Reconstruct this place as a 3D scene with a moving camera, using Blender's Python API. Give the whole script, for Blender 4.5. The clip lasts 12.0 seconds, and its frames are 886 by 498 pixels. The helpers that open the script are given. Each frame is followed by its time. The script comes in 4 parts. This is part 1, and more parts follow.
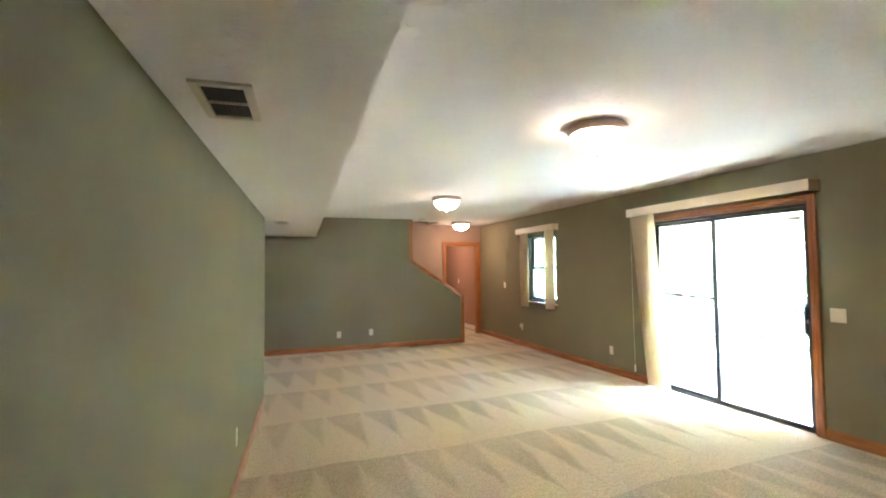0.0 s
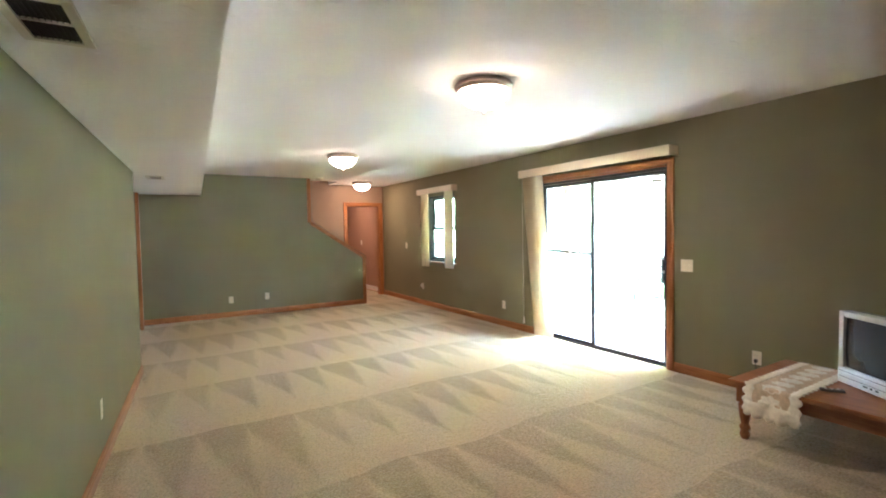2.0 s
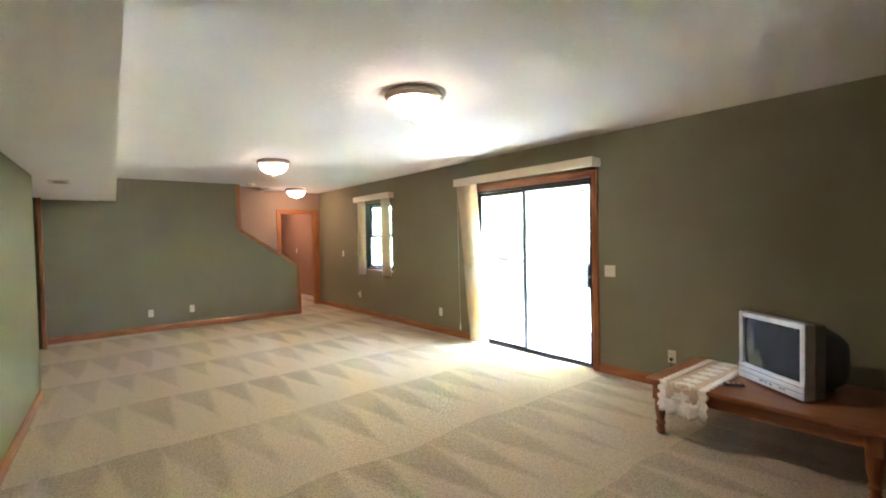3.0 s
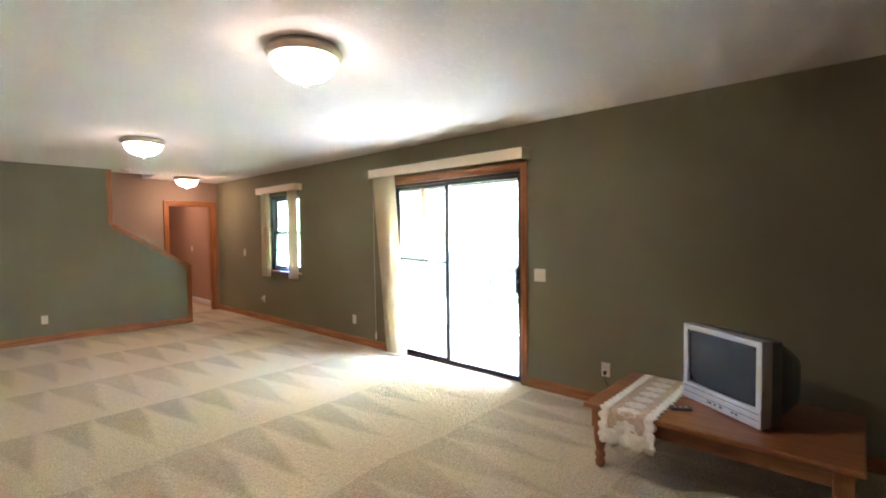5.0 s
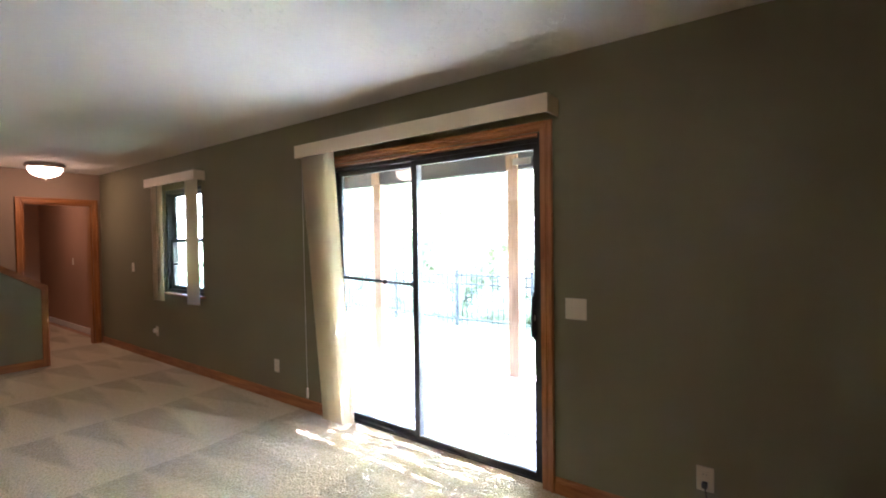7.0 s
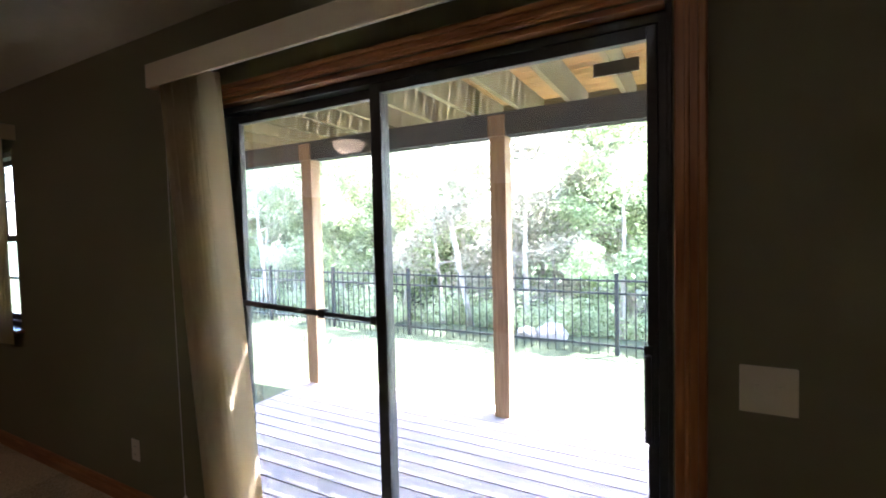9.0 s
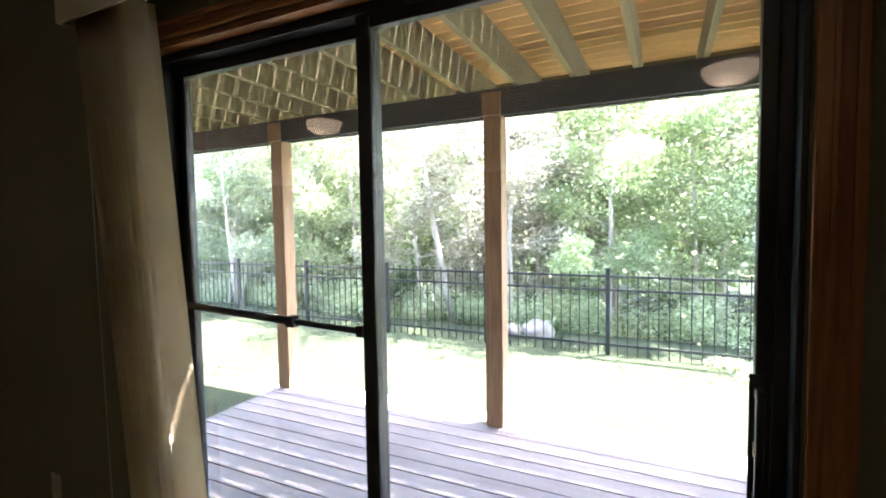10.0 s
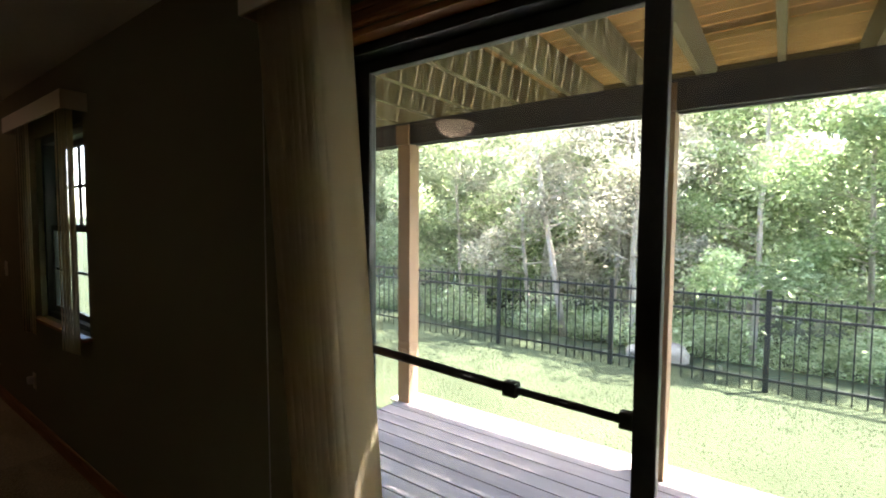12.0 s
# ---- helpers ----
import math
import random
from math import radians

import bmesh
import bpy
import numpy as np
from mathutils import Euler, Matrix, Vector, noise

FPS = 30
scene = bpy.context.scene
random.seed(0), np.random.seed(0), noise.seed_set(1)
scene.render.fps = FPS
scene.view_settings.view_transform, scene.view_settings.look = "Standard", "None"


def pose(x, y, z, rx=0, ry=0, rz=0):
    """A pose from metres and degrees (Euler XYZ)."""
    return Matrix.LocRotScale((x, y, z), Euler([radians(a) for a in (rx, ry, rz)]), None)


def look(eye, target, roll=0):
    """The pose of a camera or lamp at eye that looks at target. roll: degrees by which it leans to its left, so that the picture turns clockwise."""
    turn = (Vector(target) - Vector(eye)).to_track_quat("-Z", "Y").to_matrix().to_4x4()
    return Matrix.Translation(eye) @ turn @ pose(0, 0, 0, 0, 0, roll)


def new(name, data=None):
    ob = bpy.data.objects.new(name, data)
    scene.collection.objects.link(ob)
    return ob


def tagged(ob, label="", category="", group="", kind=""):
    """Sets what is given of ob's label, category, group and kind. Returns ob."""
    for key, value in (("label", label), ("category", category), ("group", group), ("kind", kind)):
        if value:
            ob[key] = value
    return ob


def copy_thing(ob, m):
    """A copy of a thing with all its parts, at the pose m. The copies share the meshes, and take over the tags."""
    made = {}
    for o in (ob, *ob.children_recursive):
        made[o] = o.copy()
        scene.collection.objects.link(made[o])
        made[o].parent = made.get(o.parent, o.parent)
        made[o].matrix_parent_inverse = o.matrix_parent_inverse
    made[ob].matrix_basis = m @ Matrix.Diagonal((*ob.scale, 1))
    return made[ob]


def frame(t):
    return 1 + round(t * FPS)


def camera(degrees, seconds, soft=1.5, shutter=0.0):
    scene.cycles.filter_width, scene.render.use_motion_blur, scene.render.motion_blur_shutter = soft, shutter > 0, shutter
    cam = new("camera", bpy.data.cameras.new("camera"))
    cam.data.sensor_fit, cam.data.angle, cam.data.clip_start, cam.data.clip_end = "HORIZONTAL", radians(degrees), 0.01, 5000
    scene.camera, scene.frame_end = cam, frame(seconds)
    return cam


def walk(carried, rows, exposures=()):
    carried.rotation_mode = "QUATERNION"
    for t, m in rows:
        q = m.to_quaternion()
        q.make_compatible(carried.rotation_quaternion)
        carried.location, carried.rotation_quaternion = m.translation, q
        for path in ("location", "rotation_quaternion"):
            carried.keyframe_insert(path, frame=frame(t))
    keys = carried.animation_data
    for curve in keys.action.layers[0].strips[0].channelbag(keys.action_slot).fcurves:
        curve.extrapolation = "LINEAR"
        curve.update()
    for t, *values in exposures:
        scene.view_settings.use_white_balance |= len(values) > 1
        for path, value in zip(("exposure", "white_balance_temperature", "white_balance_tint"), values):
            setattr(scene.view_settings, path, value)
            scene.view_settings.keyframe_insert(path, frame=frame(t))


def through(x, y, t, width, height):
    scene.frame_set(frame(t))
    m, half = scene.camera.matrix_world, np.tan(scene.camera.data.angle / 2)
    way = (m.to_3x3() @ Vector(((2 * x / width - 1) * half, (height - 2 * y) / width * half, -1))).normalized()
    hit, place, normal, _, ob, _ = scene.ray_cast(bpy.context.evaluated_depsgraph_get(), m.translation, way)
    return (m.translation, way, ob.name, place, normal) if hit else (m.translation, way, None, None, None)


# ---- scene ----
cam = camera(87.7, 12.0, soft=1.9)
PATH = [
    (0, (-4.381, -2.672, 1.481), (-3.705, -0.791, 1.565), -0.7),
    (0.5, (-4.377, -2.676, 1.458), (-3.632, -0.819, 1.469), -0.8),
    (1, (-4.326, -2.68, 1.447), (-3.478, -0.869, 1.4), -1.0),
    (1.5, (-4.292, -2.705, 1.431), (-3.352, -0.941, 1.356), -1.0),
    (2, (-4.264, -2.723, 1.426), (-3.233, -1.012, 1.346), -1.0),
    (2.5, (-4.226, -2.753, 1.429), (-3.085, -1.111, 1.364), -1.2),
    (3, (-4.202, -2.761, 1.436), (-2.962, -1.193, 1.381), -1.2),
    (3.5, (-4.155, -2.749, 1.444), (-2.818, -1.262, 1.391), -1.3),
    (3.7, (-4.134, -2.718, 1.464), (-2.759, -1.267, 1.401), -1.3),
    (5.5, (-3.453, -2.078, 1.44), (-1.941, -0.77, 1.383), -0.3),
    (6, (-3.182, -1.762, 1.43), (-1.623, -0.511, 1.388), -0.2),
    (6.5, (-2.792, -1.43, 1.437), (-1.215, -0.2, 1.395), -0.6),
    (7, (-2.444, -1.072, 1.441), (-0.837, 0.118, 1.398), -0.8),
    (7.2, (-2.335, -0.926, 1.443), (-0.704, 0.23, 1.398), -0.9),
    (9, (-1.335, -0.004, 1.456), (0.419, 0.953, 1.372), -1.4),
    (9.5, (-1.16, 0.151, 1.438), (0.625, 1.048, 1.339), -1.0),
    (10, (-1.021, 0.276, 1.427), (0.781, 1.138, 1.314), -0.9),
    (10.5, (-0.955, 0.355, 1.431), (0.857, 1.194, 1.309), -0.8),
    (11, (-0.932, 0.459, 1.447), (0.861, 1.337, 1.323), -0.6),
    (11.5, (-0.912, 0.625, 1.479), (0.826, 1.607, 1.357), 0.2),
    (12, (-0.898, 0.819, 1.517), (0.712, 2.001, 1.404), 0.4),
]
EXPOSURES = [(0.0, 8.95, 5500, 17), (3.7, 8.76, 5450, 20), (5.5, 8.5, 5450, 23), (7.2, 7.45, 5500, 26), (8.8, 5.95, 5800, 27), (9.5, 5.35, 6100, 25), (10.5, 4.8, 6450, 21), (12.0, 4.35, 6750, 17)]
walk(cam, [(t, look(e, g, r)) for t, e, g, r in PATH], EXPOSURES)

# ---- world, sun, exposure ----
SUN_DIR = Vector((0.29, -0.29, 1.0)).normalized()
world = bpy.data.worlds.new("sky")
scene.world = world
world.use_nodes = True
wn = world.node_tree.nodes
sky = wn.new("ShaderNodeTexSky")
sky.sky_type = "NISHITA"
sky.sun_disc = False
sky.dust_density = 1.6
sky.ozone_density = 0.8
sky.sun_elevation = math.asin(SUN_DIR.z)
sky.sun_rotation = math.atan2(SUN_DIR.x, SUN_DIR.y)
wn["Background"].inputs["Strength"].default_value = 0.15
world.node_tree.links.new(sky.outputs["Color"], wn["Background"].inputs["Color"])
sun_data = bpy.data.lights.new("sun", "SUN")
sun_data.energy = 3.4
sun_data.angle = radians(0.5)
sun_data.color = (1.0, 0.96, 0.88)
sun = new("sun", sun_data)
sun.matrix_world = look(tuple(SUN_DIR * 30), (0, 0, 0))
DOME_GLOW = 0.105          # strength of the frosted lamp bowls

# ---- materials ----


def material(name, color, rough=0.6, metal=0.0, spread=0.12, scale=6.0, grain=120.0, bump=0.15, bump_dist=0.002, island=0.0, obj_var=0.0, stretch=(1, 1, 1), spec=0.5):
    """A surface with colour variation at two scales and a fine relief."""
    m = bpy.data.materials.new(name)
    m.use_nodes = True
    nt = m.node_tree
    n, l = nt.nodes, nt.links
    b = n["Principled BSDF"]
    b.inputs["Roughness"].default_value = rough
    b.inputs["Metallic"].default_value = metal
    b.inputs["Specular IOR Level"].default_value = spec
    tc = n.new("ShaderNodeTexCoord")
    mp = n.new("ShaderNodeMapping")
    mp.inputs["Scale"].default_value = stretch
    l.new(tc.outputs["Object"], mp.inputs["Vector"])
    big = n.new("ShaderNodeTexNoise")
    big.inputs["Scale"].default_value = scale
    big.inputs["Detail"].default_value = 5
    fine = n.new("ShaderNodeTexNoise")
    fine.inputs["Scale"].default_value = grain
    fine.inputs["Detail"].default_value = 3
    l.new(mp.outputs["Vector"], big.inputs["Vector"])
    l.new(mp.outputs["Vector"], fine.inputs["Vector"])
    mix = n.new("ShaderNodeMath")
    mix.operation = "MULTIPLY_ADD"
    mix.inputs[1].default_value = 0.4
    l.new(fine.outputs["Fac"], mix.inputs[0])
    half = n.new("ShaderNodeMath")
    half.operation = "MULTIPLY"
    half.inputs[1].default_value = 0.6
    l.new(big.outputs["Fac"], half.inputs[0])
    l.new(half.outputs[0], mix.inputs[2])
    last = mix.outputs[0]
    for amount, kind in ((island, "isl"), (obj_var, "obj")):
        if amount:
            src = n.new("ShaderNodeNewGeometry") if kind == "isl" else n.new("ShaderNodeObjectInfo")
            add = n.new("ShaderNodeMath")
            add.operation = "MULTIPLY_ADD"
            add.inputs[1].default_value = amount
            l.new(src.outputs["Random Per Island" if kind == "isl" else "Random"], add.inputs[0])
            off = n.new("ShaderNodeMath")
            off.operation = "ADD"
            off.inputs[1].default_value = -amount / 2
            l.new(last, off.inputs[0])
            l.new(off.outputs[0], add.inputs[2])
            last = add.outputs[0]
    ramp = n.new("ShaderNodeValToRGB")
    c = Vector(color)
    ramp.color_ramp.elements[0].position = 0.3
    ramp.color_ramp.elements[1].position = 0.7
    ramp.color_ramp.elements[0].color = (*(c * (1 - spread)), 1)
    ramp.color_ramp.elements[1].color = (*(c * (1 + spread)), 1)
    l.new(last, ramp.inputs["Fac"])
    l.new(ramp.outputs["Color"], b.inputs["Base Color"])
    if bump:
        bp = n.new("ShaderNodeBump")
        bp.inputs["Strength"].default_value = bump
        bp.inputs["Distance"].default_value = bump_dist
        l.new(fine.outputs["Fac"], bp.inputs["Height"])
        l.new(bp.outputs["Normal"], b.inputs["Normal"])
    return m


def wood(name, dark, light, along="y", rough=0.35, scale=5.0, obj_var=0.0, bump=0.1):
    """Wood with grain drawn out along one axis."""
    m = bpy.data.materials.new(name)
    m.use_nodes = True
    n, l = m.node_tree.nodes, m.node_tree.links
    b = n["Principled BSDF"]
    b.inputs["Roughness"].default_value = rough
    tc = n.new("ShaderNodeTexCoord")
    oi = n.new("ShaderNodeObjectInfo")
    shift = n.new("ShaderNodeVectorMath")
    shift.operation = "MULTIPLY_ADD"
    shift.inputs[1].default_value = (7, 7, 7)
    l.new(oi.outputs["Random"], shift.inputs[0])
    l.new(tc.outputs["Object"], shift.inputs[2])
    mp = n.new("ShaderNodeMapping")
    mp.inputs["Scale"].default_value = {"x": (0.6, 9, 9), "y": (9, 0.6, 9), "z": (9, 9, 0.6)}[along]
    l.new(shift.outputs[0], mp.inputs["Vector"])
    ring = n.new("ShaderNodeTexNoise")
    ring.inputs["Scale"].default_value = scale
    ring.inputs["Detail"].default_value = 6
    ring.inputs["Distortion"].default_value = 0.6
    l.new(mp.outputs["Vector"], ring.inputs["Vector"])
    broad = n.new("ShaderNodeTexNoise")
    broad.inputs["Scale"].default_value = 1.7
    l.new(shift.outputs[0], broad.inputs["Vector"])
    add = n.new("ShaderNodeMath")
    add.operation = "MULTIPLY_ADD"
    add.inputs[1].default_value = 0.3
    l.new(broad.outputs["Fac"], add.inputs[0])
    sc = n.new("ShaderNodeMath")
    sc.operation = "MULTIPLY"
    sc.inputs[1].default_value = 0.7
    l.new(ring.outputs["Fac"], sc.inputs[0])
    l.new(sc.outputs[0], add.inputs[2])
    var = n.new("ShaderNodeMath")
    var.operation = "MULTIPLY_ADD"
    var.inputs[1].default_value = obj_var
    l.new(oi.outputs["Random"], var.inputs[0])
    l.new(add.outputs[0], var.inputs[2])
    ramp = n.new("ShaderNodeValToRGB")
    ramp.color_ramp.elements[0].position = 0.35
    ramp.color_ramp.elements[1].position = 0.68 + obj_var
    ramp.color_ramp.elements[0].color = (*dark, 1)
    ramp.color_ramp.elements[1].color = (*light, 1)
    l.new(var.outputs[0], ramp.inputs["Fac"])
    l.new(ramp.outputs["Color"], b.inputs["Base Color"])
    bp = n.new("ShaderNodeBump")
    bp.inputs["Strength"].default_value = bump
    bp.inputs["Distance"].default_value = 0.002
    l.new(ring.outputs["Fac"], bp.inputs["Height"])
    l.new(bp.outputs["Normal"], b.inputs["Normal"])
    return m


def carpet_material():
    """Cut-pile carpet with the wedge-shaped marks that a vacuum cleaner leaves in the nap."""
    m = bpy.data.materials.new("carpet")
    m.use_nodes = True
    n, l = m.node_tree.nodes, m.node_tree.links
    b = n["Principled BSDF"]
    b.inputs["Roughness"].default_value = 0.95
    b.inputs["Specular IOR Level"].default_value = 0.1
    b.inputs["Sheen Weight"].default_value = 0.25
    tc = n.new("ShaderNodeTexCoord")
    warp = n.new("ShaderNodeTexNoise")
    warp.inputs["Scale"].default_value = 1.1
    l.new(tc.outputs["Object"], warp.inputs["Vector"])
    wob = n.new("ShaderNodeVectorMath")
    wob.operation = "MULTIPLY_ADD"
    wob.inputs[1].default_value = (0.16, 0.22, 0)
    l.new(warp.outputs["Color"], wob.inputs[0])
    l.new(tc.outputs["Object"], wob.inputs[2])
    sep = n.new("ShaderNodeSeparateXYZ")
    l.new(wob.outputs[0], sep.inputs[0])

    def math_node(op, a, c=0.0, d=None):
        k = n.new("ShaderNodeMath")
        k.operation = op
        for i, v in enumerate((a, c, d)):
            if v is None:
                continue
            if isinstance(v, (int, float)):
                k.inputs[i].default_value = v
            else:
                l.new(v, k.inputs[i])
        return k.outputs[0]

    yy = math_node("MULTIPLY_ADD", sep.outputs["X"], -0.02, sep.outputs["Y"])
    v = math_node("DIVIDE", math_node("ADD", yy, -0.01), 1.17)
    row = math_node("FLOOR", v)
    fv = math_node("SUBTRACT", v, row)
    u = math_node("MULTIPLY_ADD", row, 0.37, math_node("DIVIDE", sep.outputs["X"], 0.33))
    u = math_node("MULTIPLY_ADD", fv, 0.22, u)
    cell = n.new("ShaderNodeCombineXYZ")
    l.new(math_node("FLOOR", u), cell.inputs[0])
    l.new(row, cell.inputs[1])
    chance = n.new("ShaderNodeTexWhiteNoise")
    chance.noise_dimensions = "2D"
    l.new(cell.outputs[0], chance.inputs["Vector"])
    fu = math_node("FRACT", u)
    tri = math_node("MULTIPLY", math_node("ABSOLUTE", math_node("SUBTRACT", fu, 0.5)), 2.0)
    reach = math_node("MULTIPLY_ADD", chance.outputs["Value"], -0.45, -0.15)
    edge = math_node("SUBTRACT", math_node("MULTIPLY_ADD", fv, 1.35, reach), tri)
    mask = n.new("ShaderNodeMapRange")
    mask.inputs["From Min"].default_value = -0.16
    mask.inputs["From Max"].default_value = 0.16
    l.new(edge, mask.inputs["Value"])
    patch = n.new("ShaderNodeTexNoise")
    patch.inputs["Scale"].default_value = 0.9
    patch.inputs["Detail"].default_value = 3
    l.new(tc.outputs["Object"], patch.inputs["Vector"])
    soft = math_node("MULTIPLY", mask.outputs["Result"], math_node("MULTIPLY_ADD", patch.outputs["Fac"], 1.6, -0.1))
    pile = n.new("ShaderNodeTexNoise")
    pile.inputs["Scale"].default_value = 75
    pile.inputs["Detail"].default_value = 3
    l.new(tc.outputs["Object"], pile.inputs["Vector"])
    tuft = n.new("ShaderNodeTexVoronoi")
    tuft.inputs["Scale"].default_value = 95
    l.new(tc.outputs["Object"], tuft.inputs["Vector"])
    lump = n.new("ShaderNodeTexNoise")
    lump.inputs["Scale"].default_value = 24
    lump.inputs["Detail"].default_value = 4
    l.new(tc.outputs["Object"], lump.inputs["Vector"])
    nap = math_node("MULTIPLY_ADD", soft, -0.40, 0.68)
    nap = math_node("MULTIPLY_ADD", math_node("SUBTRACT", lump.outputs["Fac"], 0.5), 0.45, nap)
    fac = math_node("MULTIPLY_ADD", math_node("SUBTRACT", pile.outputs["Fac"], 0.5), 1.5, nap)
    ramp = n.new("ShaderNodeValToRGB")
    ramp.color_ramp.elements[0].position = 0.05
    ramp.color_ramp.elements[1].position = 0.95
    ramp.color_ramp.elements[0].color = (0.235, 0.178, 0.096, 1)
    ramp.color_ramp.elements[1].color = (0.66, 0.54, 0.365, 1)
    l.new(fac, ramp.inputs["Fac"])
    l.new(ramp.outputs["Color"], b.inputs["Base Color"])
    h = math_node("SUBTRACT", math_node("MULTIPLY_ADD", lump.outputs["Fac"], 1.6, pile.outputs["Fac"]), math_node("MULTIPLY", tuft.outputs["Distance"], 0.8))
    bp = n.new("ShaderNodeBump")
    bp.inputs["Strength"].default_value = 0.8
    bp.inputs["Distance"].default_value = 0.010
    l.new(h, bp.inputs["Height"])
    l.new(bp.outputs["Normal"], b.inputs["Normal"])
    return m


def ceiling_material():
    """White paint over a stippled plaster with short raised dabs."""
    m = material("ceiling_paint", (0.86, 0.85, 0.83), rough=0.9, spread=0.04, scale=0.8, grain=60, bump=0)
    n, l = m.node_tree.nodes, m.node_tree.links
    tc = n.new("ShaderNodeTexCoord")
    mp = n.new("ShaderNodeMapping")
    mp.inputs["Scale"].default_value = (1.0, 2.2, 1.0)
    l.new(tc.outputs["Object"], mp.inputs["Vector"])
    dab = n.new("ShaderNodeTexNoise")
    dab.inputs["Scale"].default_value = 24
    dab.inputs["Detail"].default_value = 4
    dab.inputs["Distortion"].default_value = 1.0
    l.new(mp.outputs["Vector"], dab.inputs["Vector"])
    cut = n.new("ShaderNodeMapRange")
    cut.inputs["From Min"].default_value = 0.60
    cut.inputs["From Max"].default_value = 0.70
    l.new(dab.outputs["Fac"], cut.inputs["Value"])
    bp = n.new("ShaderNodeBump")
    bp.inputs["Strength"].default_value = 0.8
    bp.inputs["Distance"].default_value = 0.006
    l.new(cut.outputs["Result"], bp.inputs["Height"])
    l.new(bp.outputs["Normal"], n["Principled BSDF"].inputs["Normal"])
    return m


def glass_material(name="glass", rough=0.0, tint=(0.93, 0.96, 0.94)):
    m = bpy.data.materials.new(name)
    m.use_nodes = True
    b = m.node_tree.nodes["Principled BSDF"]
    b.inputs["Base Color"].default_value = (*tint, 1)
    b.inputs["Transmission Weight"].default_value = 1.0
    b.inputs["Roughness"].default_value = rough
    b.inputs["IOR"].default_value = 1.45
    return m


def leaf_material(name, dark, light, through=0.5):
    """Leaves: each its own shade, lit from both sides."""
    m = bpy.data.materials.new(name)
    m.use_nodes = True
    n, l = m.node_tree.nodes, m.node_tree.links
    b = n["Principled BSDF"]
    b.inputs["Roughness"].default_value = 0.6
    b.inputs["Specular IOR Level"].default_value = 0.3
    geo = n.new("ShaderNodeNewGeometry")
    ramp = n.new("ShaderNodeValToRGB")
    ramp.color_ramp.elements[0].color = (*dark, 1)
    ramp.color_ramp.elements[1].color = (*light, 1)
    l.new(geo.outputs["Random Per Island"], ramp.inputs["Fac"])
    l.new(ramp.outputs["Color"], b.inputs["Base Color"])
    tr = n.new("ShaderNodeBsdfTranslucent")
    l.new(ramp.outputs["Color"], tr.inputs["Color"])
    mix = n.new("ShaderNodeMixShader")
    mix.inputs["Fac"].default_value = through
    l.new(b.outputs["BSDF"], mix.inputs[1])
    l.new(tr.outputs["BSDF"], mix.inputs[2])
    l.new(mix.outputs["Shader"], n["Material Output"].inputs["Surface"])
    return m


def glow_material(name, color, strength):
    """Frosted bowl that emits by itself, a bulb's brighter spot painted into its emission."""
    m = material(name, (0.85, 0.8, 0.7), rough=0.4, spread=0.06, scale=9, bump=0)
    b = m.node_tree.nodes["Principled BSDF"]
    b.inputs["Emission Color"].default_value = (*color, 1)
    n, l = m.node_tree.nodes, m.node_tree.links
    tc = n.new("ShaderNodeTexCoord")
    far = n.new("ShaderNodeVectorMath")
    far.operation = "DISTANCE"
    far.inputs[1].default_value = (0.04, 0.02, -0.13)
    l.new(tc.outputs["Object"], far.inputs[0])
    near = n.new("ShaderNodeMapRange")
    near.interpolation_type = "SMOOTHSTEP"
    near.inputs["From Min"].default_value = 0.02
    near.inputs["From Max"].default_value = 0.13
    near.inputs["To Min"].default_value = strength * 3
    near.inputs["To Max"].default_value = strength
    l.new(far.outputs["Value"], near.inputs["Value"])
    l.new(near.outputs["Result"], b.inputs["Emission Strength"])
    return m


def translucent(m, color, share):
    """Lets part of the light through a thin sheet."""
    n, l = m.node_tree.nodes, m.node_tree.links
    tr = n.new("ShaderNodeBsdfTranslucent")
    tr.inputs["Color"].default_value = (*color, 1)
    mix = n.new("ShaderNodeMixShader")
    mix.inputs["Fac"].default_value = share
    l.new(n["Principled BSDF"].outputs["BSDF"], mix.inputs[1])
    l.new(tr.outputs["BSDF"], mix.inputs[2])
    l.new(mix.outputs["Shader"], n["Material Output"].inputs["Surface"])
    return m


PAINT = material("sage_wall_paint", (0.213, 0.197, 0.118), rough=0.75, spread=0.06, scale=1.6, grain=260, bump=0.12, bump_dist=0.001, spec=0.25)
# hall paint: the warm lamp's pinkish tint is put into the colour
HALL_PAINT = material("lamp_tinted_hall_paint", (0.31, 0.222, 0.16), rough=0.75, spread=0.06, scale=1.6, grain=260, bump=0.12, bump_dist=0.001, spec=0.25)
# redder and lighter still: colour makes up for weak lamplight in the back room
BACK_PAINT = material("lamp_tinted_back_paint", (0.41, 0.235, 0.155), rough=0.75, spread=0.06, scale=1.6, grain=260, bump=0.12, bump_dist=0.001, spec=0.25)
CEIL = ceiling_material()
CARPET = carpet_material()
OAK = wood("oak_trim", (0.23, 0.075, 0.018), (0.47, 0.19, 0.055), "y", rough=0.38)
OAK_Z = wood("oak_trim_upright", (0.23, 0.075, 0.018), (0.47, 0.19, 0.055), "z", rough=0.38)
OAK_X = wood("oak_trim_cross", (0.23, 0.075, 0.018), (0.47, 0.19, 0.055), "x", rough=0.38)
TABLE_WOOD = wood("table_pine", (0.25, 0.085, 0.025), (0.44, 0.18, 0.06), "y", rough=0.28)
TABLE_LEG = wood("table_leg_wood", (0.25, 0.085, 0.025), (0.44, 0.18, 0.06), "z", rough=0.28)
